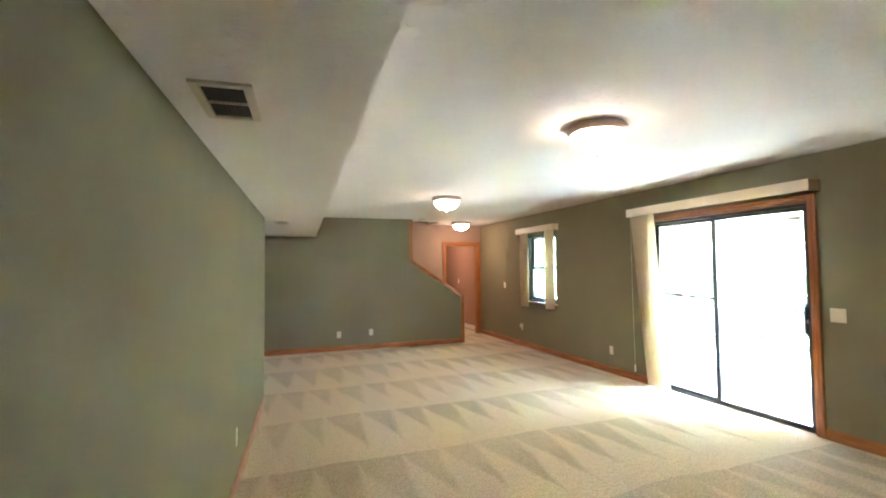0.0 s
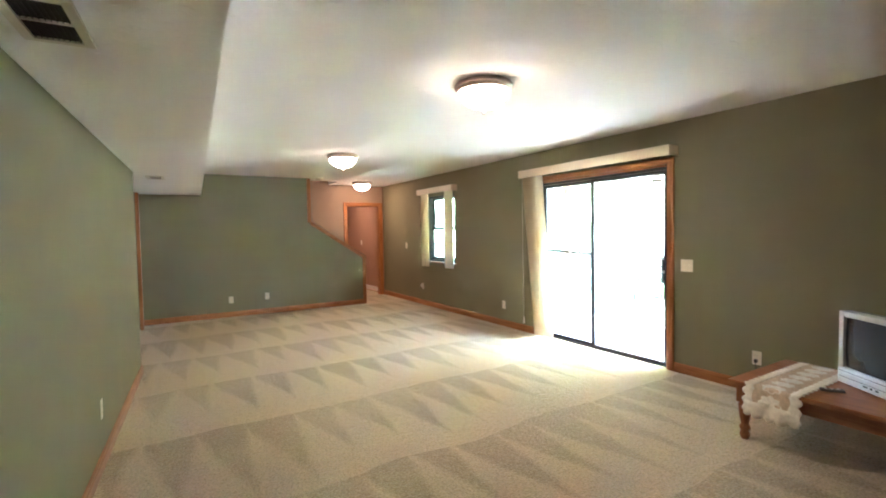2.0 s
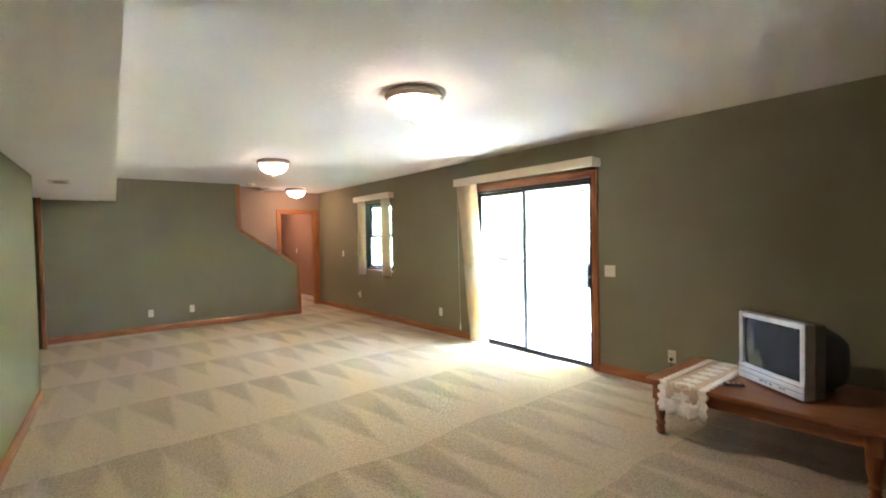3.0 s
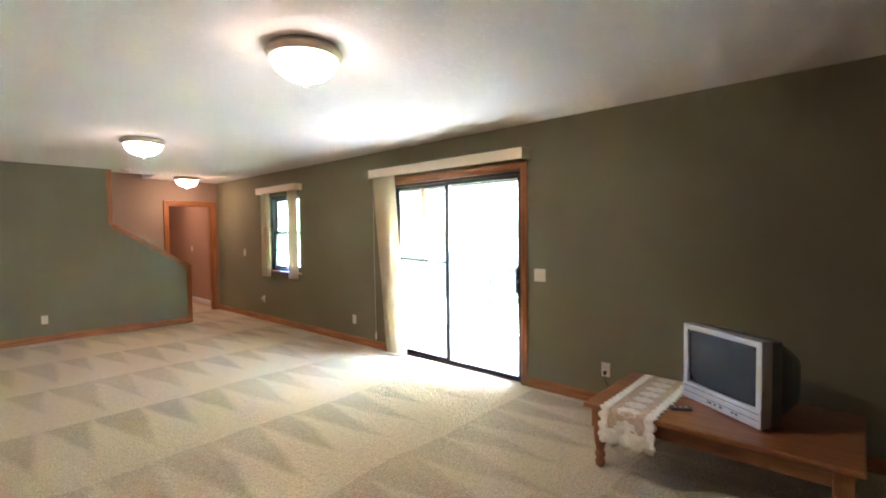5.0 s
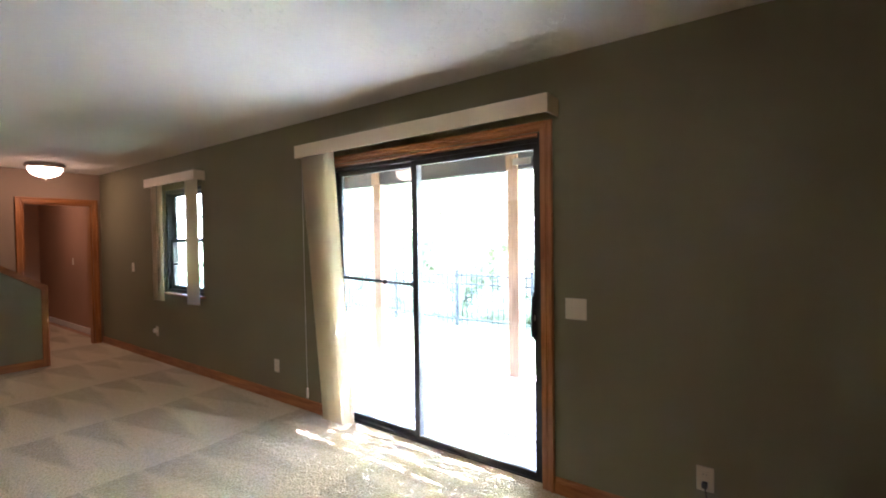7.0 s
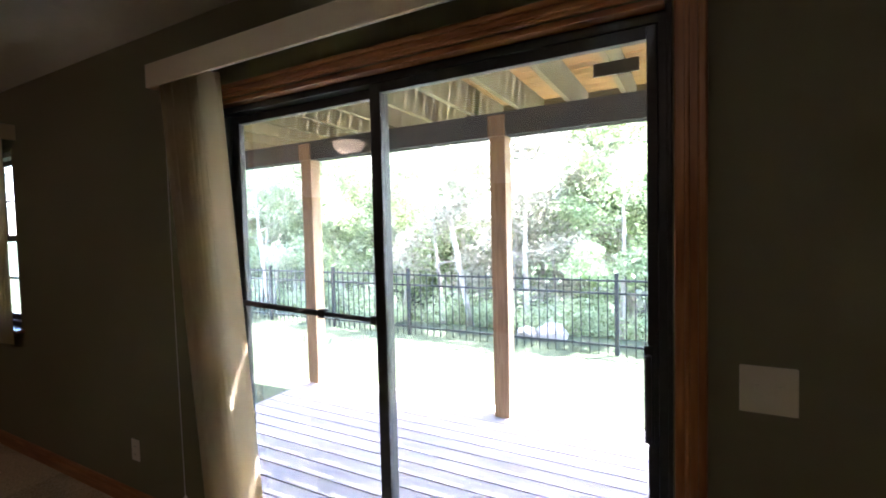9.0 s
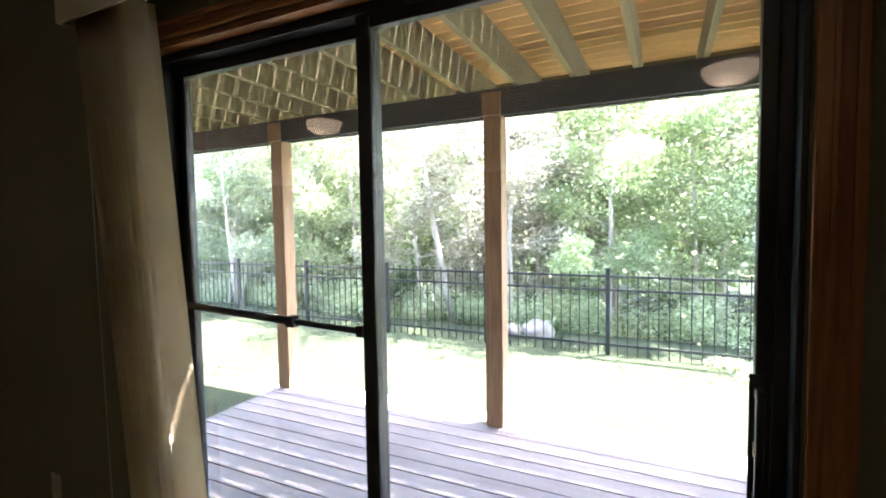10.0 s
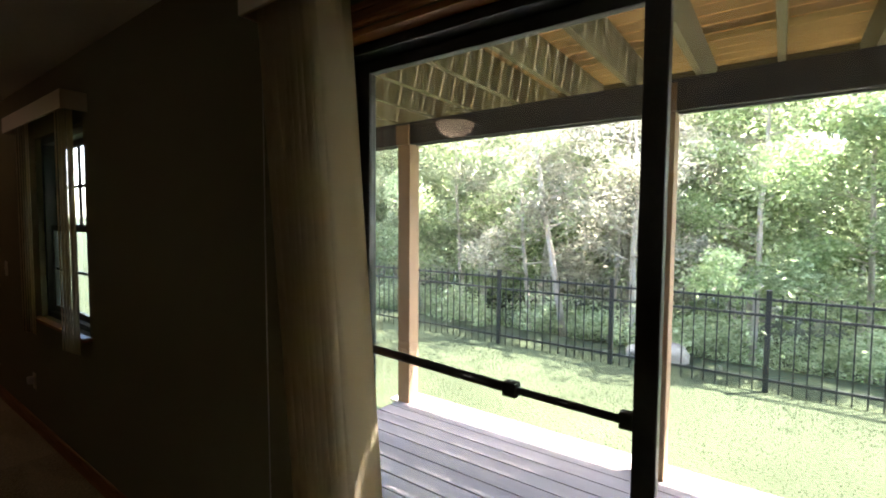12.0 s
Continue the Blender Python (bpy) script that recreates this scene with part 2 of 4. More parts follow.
BLIND = translucent(material("cream_vinyl", (0.84, 0.74, 0.56), rough=0.55, spread=0.05, scale=3, grain=200, bump=0.08), (0.84, 0.74, 0.56), 0.40)
VALANCE = material("cream_painted_board", (0.70, 0.58, 0.42), rough=0.5, spread=0.05, scale=3, grain=150, bump=0.06)
IVORY = material("ivory_plastic", (0.72, 0.66, 0.52), rough=0.35, spread=0.03, bump=0)
WHITE = material("white_paint", (0.78, 0.75, 0.7), rough=0.5, spread=0.04, bump=0.05)
BLACK_METAL = material("black_door_metal", (0.035, 0.037, 0.037), rough=0.42, metal=0.2, spread=0.25, scale=12, bump=0.04)
SASH = material("dark_green_sash", (0.04, 0.055, 0.05), rough=0.5, spread=0.15, bump=0.05)
BRONZE = material("brushed_bronze", (0.56, 0.46, 0.37), rough=0.4, metal=0.5, spread=0.15, scale=20, bump=0.05)
DARK = material("matte_black", (0.03, 0.03, 0.03), rough=0.8, spread=0.3, bump=0.05)
VENT = material("vent_enamel", (0.66, 0.63, 0.54), rough=0.45, spread=0.06, bump=0.03)
SILVER = material("silver_plastic", (0.52, 0.52, 0.54), rough=0.38, metal=0.25, spread=0.05, scale=8, bump=0.03)
TV_BLACK = material("charcoal_plastic", (0.03, 0.03, 0.033), rough=0.5, spread=0.2, grain=300, bump=0.1)
SENSOR = material("grey_plastic", (0.42, 0.39, 0.34), rough=0.45, spread=0.1, grain=300, bump=0.05)
TV_GREY = material("dark_grey_plastic", (0.10, 0.10, 0.105), rough=0.45, spread=0.1, grain=300, bump=0.06)
SCREEN = material("dark_picture_tube", (0.022, 0.025, 0.026), rough=0.18, spread=0.1, bump=0)
LACE = material("cream_lace", (0.90, 0.86, 0.77), rough=0.9, spread=0.16, scale=40, grain=260, bump=0.6, bump_dist=0.003)
LACE_FILL = material("sheer_lace_net", (0.68, 0.55, 0.40), rough=0.9, spread=0.2, scale=60, grain=300, bump=0.5, bump_dist=0.003)
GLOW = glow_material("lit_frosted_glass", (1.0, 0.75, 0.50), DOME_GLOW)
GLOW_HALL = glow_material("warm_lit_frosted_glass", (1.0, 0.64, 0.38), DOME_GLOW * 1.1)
GLASS = glass_material()
DECK_WOOD = wood("weathered_deck_board", (0.145, 0.126, 0.124), (0.275, 0.24, 0.235), "y", rough=0.75, obj_var=0.25, bump=0.35)
JOIST_WOOD = wood("treated_joist", (0.115, 0.10, 0.048), (0.23, 0.20, 0.10), "x", rough=0.8, obj_var=0.15, bump=0.3)
BOARD_WOOD = wood("cedar_deck_underside", (0.22, 0.12, 0.035), (0.46, 0.29, 0.10), "y", rough=0.8, obj_var=0.3, bump=0.3)
BEAM_WOOD = wood("dark_stained_beam", (0.035, 0.035, 0.038), (0.075, 0.072, 0.072), "y", rough=0.75, bump=0.3)
POST_WOOD = wood("cedar_post", (0.21, 0.125, 0.07), (0.37, 0.24, 0.14), "z", rough=0.75, bump=0.3)
FENCE_METAL = material("black_fence_enamel", (0.02, 0.025, 0.028), rough=0.4, metal=0.3, spread=0.2, bump=0.04)
LAWN = material("mown_grass", (0.040, 0.052, 0.029), rough=0.95, spread=0.4, scale=0.7, grain=35, bump=0.8, bump_dist=0.03, spec=0.1)
GRASS = leaf_material("grass_blades", (0.033, 0.045, 0.023), (0.06, 0.077, 0.043), 0.3)
LEAF_A = leaf_material("maple_leaves", (0.19, 0.26, 0.12), (0.62, 0.70, 0.45), 0.64)
LEAF_B = leaf_material("pale_leaves", (0.20, 0.21, 0.15), (0.51, 0.49, 0.40), 0.62)
LEAF_D = leaf_material("grey_green_leaves", (0.19, 0.23, 0.15), (0.53, 0.58, 0.41), 0.64)
# darker leaf copy for the back rows, their shade put into the colour
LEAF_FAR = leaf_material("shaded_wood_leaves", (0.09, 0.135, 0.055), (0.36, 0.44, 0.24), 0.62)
LEAF_C = leaf_material("bright_leaves", (0.21, 0.31, 0.13), (0.66, 0.75, 0.48), 0.64)
BARK = material("grey_bark", (0.42, 0.38, 0.33), rough=0.95, spread=0.35, scale=9, grain=40, bump=0.8, bump_dist=0.02, stretch=(1, 1, 0.25))
CONCRETE = material("pale_concrete", (0.40, 0.38, 0.34), rough=0.9, spread=0.15, scale=5, grain=90, bump=0.3, bump_dist=0.004)
LIMESTONE = material("limestone", (0.27, 0.25, 0.21), rough=0.9, spread=0.3, scale=7, grain=60, bump=0.5, bump_dist=0.01)
SIDING = material("tan_siding", (0.42, 0.36, 0.28), rough=0.8, spread=0.08, bump=0.1)

# ---- mesh helpers ----


def box(bm, lo, hi, bevel=0.0):
    """A box from corner to corner, with eased edges where asked."""
    got = bmesh.ops.create_cube(bm, size=1.0)
    vs = got["verts"]
    lo, hi = Vector(lo), Vector(hi)
    for v in vs:
        v.co = Vector([lo[i] + (v.co[i] + 0.5) * (hi[i] - lo[i]) for i in range(3)])
    if bevel:
        es = list({e for v in vs for e in v.link_edges})
        bmesh.ops.bevel(bm, geom=es, offset=bevel, segments=2, affect="EDGES", profile=0.6)
    return bm


def boxes(*items):
    bm = bmesh.new()
    for it in items:
        box(bm, *it)
    return bm


def lathe(bm, profile, segs=24, at=(0, 0, 0)):
    """A turned shape: profile of (radius, z) from top to bottom."""
    rings = []
    for r, z in profile:
        ring = []
        for i in range(segs):
            a = 2 * math.pi * i / segs
            ring.append(bm.verts.new((at[0] + r * math.cos(a), at[1] + r * math.sin(a), at[2] + z)))
        rings.append(ring)
    for a, c in zip(rings, rings[1:]):
        for i in range(segs):
            f = bm.faces.new((a[i], c[i], c[(i + 1) % segs], a[(i + 1) % segs]))
            f.smooth = True
    bm.faces.new(rings[0])
    bm.faces.new(list(reversed(rings[-1])))
    return bm


def tube(bm, points, radius, segs=8, end_radius=None):
    """A round bar along points."""
    pts = [Vector(p) for p in points]
    end_radius = radius if end_radius is None else end_radius
    rings = []
    for i, p in enumerate(pts):
        d = (pts[min(i + 1, len(pts) - 1)] - pts[max(i - 1, 0)]).normalized()
        side = d.cross(Vector((0, 0, 1)) if abs(d.z) < 0.9 else Vector((1, 0, 0))).normalized()
        up = side.cross(d)
        r = radius + (end_radius - radius) * i / max(1, len(pts) - 1)
        rings.append([bm.verts.new(p + side * (r * math.cos(2 * math.pi * k / segs)) + up * (r * math.sin(2 * math.pi * k / segs))) for k in range(segs)])
    for a, c in zip(rings, rings[1:]):
        for k in range(segs):
            f = bm.faces.new((a[k], a[(k + 1) % segs], c[(k + 1) % segs], c[k]))
            f.smooth = True
    bm.faces.new(list(reversed(rings[0])))
    bm.faces.new(rings[-1])
    return bm


def prism(bm, outline, lo, hi, axis="y"):
    """A flat outline of two coordinates, drawn out along one axis."""
    def put(a, c, d):
        return {"y": (a, d, c), "z": (a, c, d), "x": (d, a, c)}[axis]
    one = [bm.verts.new(put(a, c, lo)) for a, c in outline]
    two = [bm.verts.new(put(a, c, hi)) for a, c in outline]
    n = len(outline)
    bm.faces.new(one)
    bm.faces.new(list(reversed(two)))
    for i in range(n):
        bm.faces.new((one[i], two[i], two[(i + 1) % n], one[(i + 1) % n]))
    bmesh.ops.recalc_face_normals(bm, faces=bm.faces)
    return bm


def mesh_of(name, bm, mat):
    me = bpy.data.meshes.new(name)
    bm.to_mesh(me)
    bm.free()
    me.materials.append(mat)
    return me


def part(name, bm, mat, parent, label=""):
    ob = new(name, mesh_of(name, bm, mat))
    if parent is not None:
        ob.parent = parent
    return tagged(ob, label)


def structure(name, bm, mat, label, category):
    return tagged(new(name, mesh_of(name, bm, mat)), label, category, "", "structure")


def thing(name, label, category, at=(0, 0, 0), turn=0.0, group=""):
    ob = new(name)
    ob.matrix_world = pose(*at, 0, 0, turn)
    ob.empty_display_size = 0.1
    return tagged(ob, label, category, group)


def piece(name, me, parent, at, turn=0.0):
    """One of many alike pieces on shared mesh data."""
    ob = new(name, me)
    ob.parent = parent
    ob.matrix_local = pose(*at, 0, 0, turn)
    return ob


# ---- the room: floor, walls, ceiling ----
H = 2.44                       # ceiling height
FAR, BACK, SOUTH = 5.95, 6.95, -6.6


def left_x(y):
    return -4.69 + 0.058 * y


def soffit_x(y):
    return -4.02 + 0.05 * y


fl = bmesh.new()
box(fl, (-6.4, SOUTH, -0.12), (0.0, 10.6, 0.0))
box(fl, (0.0, 0.046, -0.12), (0.044, 1.899, 0.0))
structure("floor", fl, CARPET, "beige cut-pile carpet with vacuum wedge marks", "floor")

# wall with the sliding door and the window, openings through it
DY0, DY1, DZ = 0.045, 1.90, 2.04
WY0, WY1, WZ0, WZ1 = 3.95, 4.88, 0.86, 2.06
T = 0.16
structure("wall_east", boxes(
    ((0, SOUTH - 0.1, 0), (T, DY0, H)), ((0, DY0, DZ), (T, DY1, H)), ((0, DY1, 0), (T, WY0, H)),
    ((0, WY0, 0), (T, WY1, WZ0)), ((0, WY0, WZ1), (T, WY1, H)), ((0, WY1, 0), (T, BACK + 0.12, H))),
    PAINT, "sage green painted wall with a patio door and a window", "wall")
# out of view: closes the room, placed far off so it bounces less light
structure("wall_south", boxes(((-6.4, SOUTH - 0.12, 0), (0, SOUTH, H))), PAINT, "unseen sage green end wall, set back to lessen bounced light", "wall")

# wall beside the path, ending at a wide opening under the soffit
lw = bmesh.new()
prism(lw, [(left_x(SOUTH), SOUTH), (left_x(2.95), 2.95), (left_x(2.95) - 0.12, 2.95), (left_x(SOUTH) - 0.12, SOUTH)], 0, H, "z")
structure("wall_west", lw, PAINT, "long sage green painted wall under a soffit", "wall")
lw = bmesh.new()
prism(lw, [(-4.60, 5.62), (-4.60, FAR), (-4.72, FAR), (-4.72, 5.62)], 0, H, "z")
structure("wall_stub", lw, PAINT, "narrow sage green wall beside a cased opening", "wall")
structure("wall_alcove", boxes(((-6.4, 2.0, 0), (-6.28, FAR, H)), ((-6.28, 1.9, 0), (-4.72, 2.02, H))), PAINT, "dim painted wall of a side passage", "wall")

# far wall that steps down beside the stairs
KX, KZ, SX, SZ = -0.87, 0.93, -1.93, 1.62
kw = bmesh.new()
prism(kw, [(-6.4, 0), (KX, 0), (KX, KZ), (SX, SZ), (SX, H), (-6.4, H)], FAR, FAR + 0.12, "y")
structure("wall_stair", kw, PAINT, "sage green wall stepping down along the stairs", "wall")

# wall behind the stairs with an open doorway
IX0, IX1, IZ = -0.865, -0.105, 2.0
structure("wall_north", boxes(((-6.4, BACK, 0), (IX0, BACK + 0.12, 3.6)), ((IX0, BACK, IZ), (IX1, BACK + 0.12, H)), ((IX1, BACK, 0), (0.0, BACK + 0.12, H))),
          HALL_PAINT, "wall tinted rose beige for warm lamplight, with an open oak-cased doorway", "wall")
structure("wall_back_room", boxes(((0.10, BACK + 0.12, 0), (0.24, 10.7, H)), ((-3.2, 10.6, 0), (0.10, 10.72, H)), ((-3.3, BACK + 0.12, 0), (-3.2, 10.6, H)), ((0.0, BACK + 0.12, -0.1), (0.1, 10.6, 0.0))),
          BACK_PAINT, "walls of the room beyond the doorway, reddened and lightened for lamplight", "wall")
structure("baseboard_back_room", boxes(((0.082, BACK + 0.13, 0.0), (0.098, 10.58, 0.09))), WHITE, "white painted baseboard", "baseboard")

# ceiling with the stairwell left open
structure("ceiling", boxes(((-6.4, SOUTH, H), (0.0, 6.28, H + 0.15)), ((-1.25, 6.28, H), (0.0, 10.6, H + 0.15)), ((-3.2, BACK + 0.12, H), (-1.25, 10.6, H + 0.15))),
          CEIL, "white ceiling with stippled plaster texture", "ceiling")
structure("stairwell", boxes(((-6.4, 6.16, H + 0.15), (-1.13, 6.28, 3.6)), ((-1.25, 6.28, H + 0.15), (-1.13, BACK, 3.6)), ((-6.4, 6.16, 3.6), (-1.13, BACK + 0.12, 3.7)), ((-6.52, FAR, 0), (-6.4, BACK + 0.12, 3.7))),
          HALL_PAINT, "dark stairwell shaft rising above the ceiling", "wall")
sf = bmesh.new()
prism(sf, [(left_x(SOUTH) - 0.1, SOUTH), (soffit_x(SOUTH), SOUTH), (soffit_x(FAR), FAR), (-6.3, FAR), (-6.3, 2.0), (left_x(2.0) - 0.1, 2.0)], 2.08, H - 0.002, "z")
structure("soffit", sf, CEIL, "white plastered soffit running along the wall", "soffit")

# stairs behind the stepped wall
st = bmesh.new()
for i in range(13):
    x1 = -0.98 - 0.27 * i
    if x1 - 0.27 < -4.55:
        break
    box(st, (x1 - 0.29, FAR + 0.125, 0.0), (x1, BACK - 0.005, 0.18 * (i + 1)), 0.008)
structure("stairs", st, CARPET, "carpeted stairs behind the stepped wall", "stairs")


def baseboard(name, a, b, out, label="stained oak baseboard with an eased top"):
    """A moulded board along a wall from a to b; out points into the room."""
    bm = bmesh.new()
    a, b, o = Vector(a), Vector(b), Vector(out)
    prof = [(0.002, 0.0), (0.017, 0.0), (0.017, 0.062), (0.013, 0.072), (0.013, 0.080), (0.007, 0.090), (0.002, 0.092)]
    ends = []
    for p in (a, b):
        ends.append([bm.verts.new((p.x + o.x * d, p.y + o.y * d, z)) for d, z in prof])
    k = len(prof)
    for i in range(k):
        bm.faces.new((ends[0][i], ends[0][(i + 1) % k], ends[1][(i + 1) % k], ends[1][i]))
    bm.faces.new(ends[0])
    bm.faces.new(list(reversed(ends[1])))
    bmesh.ops.recalc_face_normals(bm, faces=bm.faces)
    mat = OAK if abs(b.y - a.y) > abs(b.x - a.x) else OAK_X
    return structure(name, bm, mat, label, "baseboard")


baseboard("baseboard_east_near", (0, SOUTH), (0, -0.035), (-1, 0))
baseboard("baseboard_east_far", (0, 1.975), (0, BACK), (-1, 0))
baseboard("baseboard_west", (left_x(SOUTH), SOUTH), (left_x(2.95), 2.95), (1, 0))
baseboard("baseboard_stair_wall", (-4.6, FAR), (KX, FAR), (0, -1))
baseboard("baseboard_stair_end", (KX, FAR), (KX, FAR + 0.12), (1, 0))
baseboard("baseboard_north", (-1.0, BACK), (-0.945, BACK), (0, -1))
baseboard("baseboard_south", (-4.9, SOUTH), (0, SOUTH), (0, 1))


# stair wall trim: post, sloping cap, upper post
tr = bmesh.new()
box(tr, (KX - 0.002, FAR - 0.022, 0.0), (KX + 0.020, FAR + 0.142, KZ + 0.01), 0.004)
box(tr, (KX - 0.045, FAR - 0.020, 0.0), (KX, FAR - 0.001, KZ), 0.004)
structure("trim_stair_post", tr, OAK_Z, "stained oak end trim of the stair wall", "trim")
tr = bmesh.new()
prism(tr, [(KX + 0.020, KZ + 0.0), (KX + 0.020, KZ + 0.024), (SX, SZ + 0.028), (SX, SZ - 0.04), (KX, KZ - 0.045), (KX, KZ - 0.01)], FAR - 0.022, FAR + 0.142, "y")
structure("trim_stair_cap", tr, OAK_X, "stained oak sloping cap of the stair wall", "trim")
structure("trim_stair_upper", boxes(((SX - 0.045, FAR - 0.022, SZ), (SX + 0.020, FAR + 0.142, H - 0.004), 0.004)), OAK_Z, "stained oak upright trim to the ceiling", "trim")

# casing of the wide side opening
structure("trim_side_opening", boxes(((-4.625, 5.54, 0), (-4.58, 5.62, 2.075), 0.004)), OAK_Z, "stained oak casing of a side opening", "trim")

# open doorway
dw = thing("door_1", "open doorway with stained oak casing and jambs", "doorway")
tagged(dw, kind="structure")
part("casing", boxes(((IX0 - 0.072, BACK - 0.018, 0), (IX0, BACK - 0.001, IZ + 0.072), 0.004), ((IX0 - 0.070, BACK - 0.026, 0), (IX0 - 0.050, BACK - 0.012, IZ + 0.070), 0.005)), OAK_Z, dw)
part("casing", boxes(((IX1, BACK - 0.018, 0), (IX1 + 0.072, BACK - 0.001, IZ + 0.072), 0.004), ((IX1 + 0.050, BACK - 0.026, 0), (IX1 + 0.070, BACK - 0.012, IZ + 0.070), 0.005)), OAK_Z, dw)
part("casing", boxes(((IX0, BACK - 0.0185, IZ), (IX1, BACK - 0.001, IZ + 0.072), 0.004), ((IX0 - 0.05, BACK - 0.0265, IZ + 0.050), (IX1 + 0.05, BACK - 0.012, IZ + 0.0705), 0.005)), OAK_X, dw)
part("jamb", boxes(((IX0 + 0.001, BACK - 0.001, 0), (IX0 + 0.02, BACK + 0.121, IZ - 0.001), 0.002)), OAK_Z, dw)
part("jamb", boxes(((IX1 - 0.02, BACK - 0.001, 0), (IX1 - 0.001, BACK + 0.121, IZ - 0.001), 0.002)), OAK_Z, dw)
part("jamb", boxes(((IX0 + 0.02, BACK - 0.001, IZ - 0.02), (IX1 - 0.02, BACK + 0.121, IZ - 0.001), 0.002)), OAK_X, dw)

# ---- the sliding patio door ----
sd = tagged(thing("patio_door", "black metal sliding glass patio door in oak casing", "patio door"), kind="structure")
part("casing", boxes(((-0.016, -0.034, 0.0), (-0.001, DY0 - 0.004, 2.10), 0.005), ((-0.023, -0.032, 0.0), (-0.012, -0.012, 2.097), 0.005), ((-0.020, 0.006, 0.0), (-0.012, 0.018, 2.06), 0.004)), OAK_Z, sd, "stained oak casing")
part("casing", boxes(((-0.020, DY1 + 0.004, 0.0), (-0.001, DY1 + 0.075, 2.10), 0.005)), OAK_Z, sd, "stained oak casing")
part("casing", boxes(((-0.0165, DY0 - 0.004, DZ + 0.002), (-0.001, DY1 + 0.004, 2.10), 0.005), ((-0.0235, -0.012, 2.077), (-0.012, DY1 + 0.05, 2.0975), 0.005), ((-0.020, 0.018, 2.053), (-0.012, DY1 + 0.03, 2.064), 0.004)), OAK, sd, "stained oak casing")
part("jamb", boxes(((-0.002, DY0 + 0.001, 0.03), (0.045, DY0 + 0.012, DZ - 0.001), 0.002)), BLACK_METAL, sd)
part("jamb", boxes(((-0.002, DY1 - 0.018, 0.03), (0.045, DY1 - 0.001, DZ - 0.001), 0.002)), OAK_Z, sd)
part("jamb", boxes(((-0.002, DY0 + 0.018, DZ - 0.018), (0.045, DY1 - 0.018, DZ - 0.001), 0.002)), OAK, sd)
part("frame", boxes(((0.045, DY0 + 0.001, 0.0), (0.155, DY0 + 0.036, DZ - 0.001), 0.002)), BLACK_METAL, sd)
part("frame", boxes(((0.045, DY1 - 0.03, 0.0), (0.155, DY1 - 0.001, DZ - 0.001), 0.002)), BLACK_METAL, sd)
part("frame", boxes(((0.045, DY0 + 0.03, DZ - 0.045), (0.155, DY1 - 0.03, DZ - 0.001), 0.002)), BLACK_METAL, sd)
part("track", boxes(((0.045, DY0 + 0.015, -0.02), (0.155, DY1 - 0.031, 0.008), 0.002), ((0.055, DY0 + 0.03, 0.008), (0.061, DY1 - 0.031, 0.018)), ((0.105, DY0 + 0.03, 0.008), (0.111, DY1 - 0.031, 0.018))), BLACK_METAL, sd)


def door_panel(y0, y1, x0, x1, stile0, stile1):
    """One glazed leaf: two stiles, two rails, one pane."""
    z0, z1 = 0.016, DZ - 0.046
    leaf = part("door_leaf", boxes(((x0, y0, z0), (x1, y0 + stile0, z1), 0.003), ((x0, y1 - stile1, z0), (x1, y1, z1), 0.003),
                                   ((x0 + 0.001, y0 + stile0, z0), (x1 - 0.001, y1 - stile1, z0 + 0.030), 0.003), ((x0 + 0.001, y0 + stile0, z1 - 0.036), (x1 - 0.001, y1 - stile1, z1), 0.003)), BLACK_METAL, sd)
    xm = (x0 + x1) / 2
    g = part("pane", boxes(((xm - 0.003, y0 + stile0 - 0.005, z0 + 0.026), (xm + 0.003, y1 - stile1 + 0.005, z1 - 0.03))), GLASS, leaf)
    g.visible_shadow = False
    return leaf


slide = door_panel(0.082, 1.045, 0.05, 0.082, 0.028, 0.046)
fixed = door_panel(1.012, 1.869, 0.094, 0.126, 0.042, 0.045)
hd = boxes(((0.006, 0.098, 0.86), (0.022, 0.114, 1.10), 0.005), ((0.021, 0.100, 0.865), (0.050, 0.112, 0.885), 0.002), ((0.021, 0.100, 1.075), (0.050, 0.112, 1.095), 0.002), ((0.046, 0.094, 0.84), (0.0505, 0.120, 1.12), 0.002))
part("handle", hd, BLACK_METAL, slide, "black pull handle")
part("latch", boxes(((0.040, 0.102, 0.955), (0.0465, 0.112, 0.985), 0.002)), IVORY, slide, "pale thumb latch")
part("sensor", boxes(((0.054, 0.128, 1.880), (0.0625, 0.25, 1.918), 0.003), ((0.050, 0.132, 1.884), (0.054, 0.170, 1.914), 0.001)), SENSOR, slide, "grey contact sensor")
bar = bmesh.new()
tube(bar, [(0.060, 1.055, 1.119), (0.060, 1.315, 1.127)], 0.009, 10)
tube(bar, [(0.060, 1.315, 1.127), (0.060, 1.865, 1.150)], 0.012, 10)
box(bar, (0.050, 1.0455, 1.102), (0.076, 1.072, 1.137), 0.004)
box(bar, (0.046, 1.302, 1.110), (0.075, 1.338, 1.145), 0.004)
tagged(part("security_bar", bar, BLACK_METAL, None), "black metal security bar across the fixed pane", "security bar")

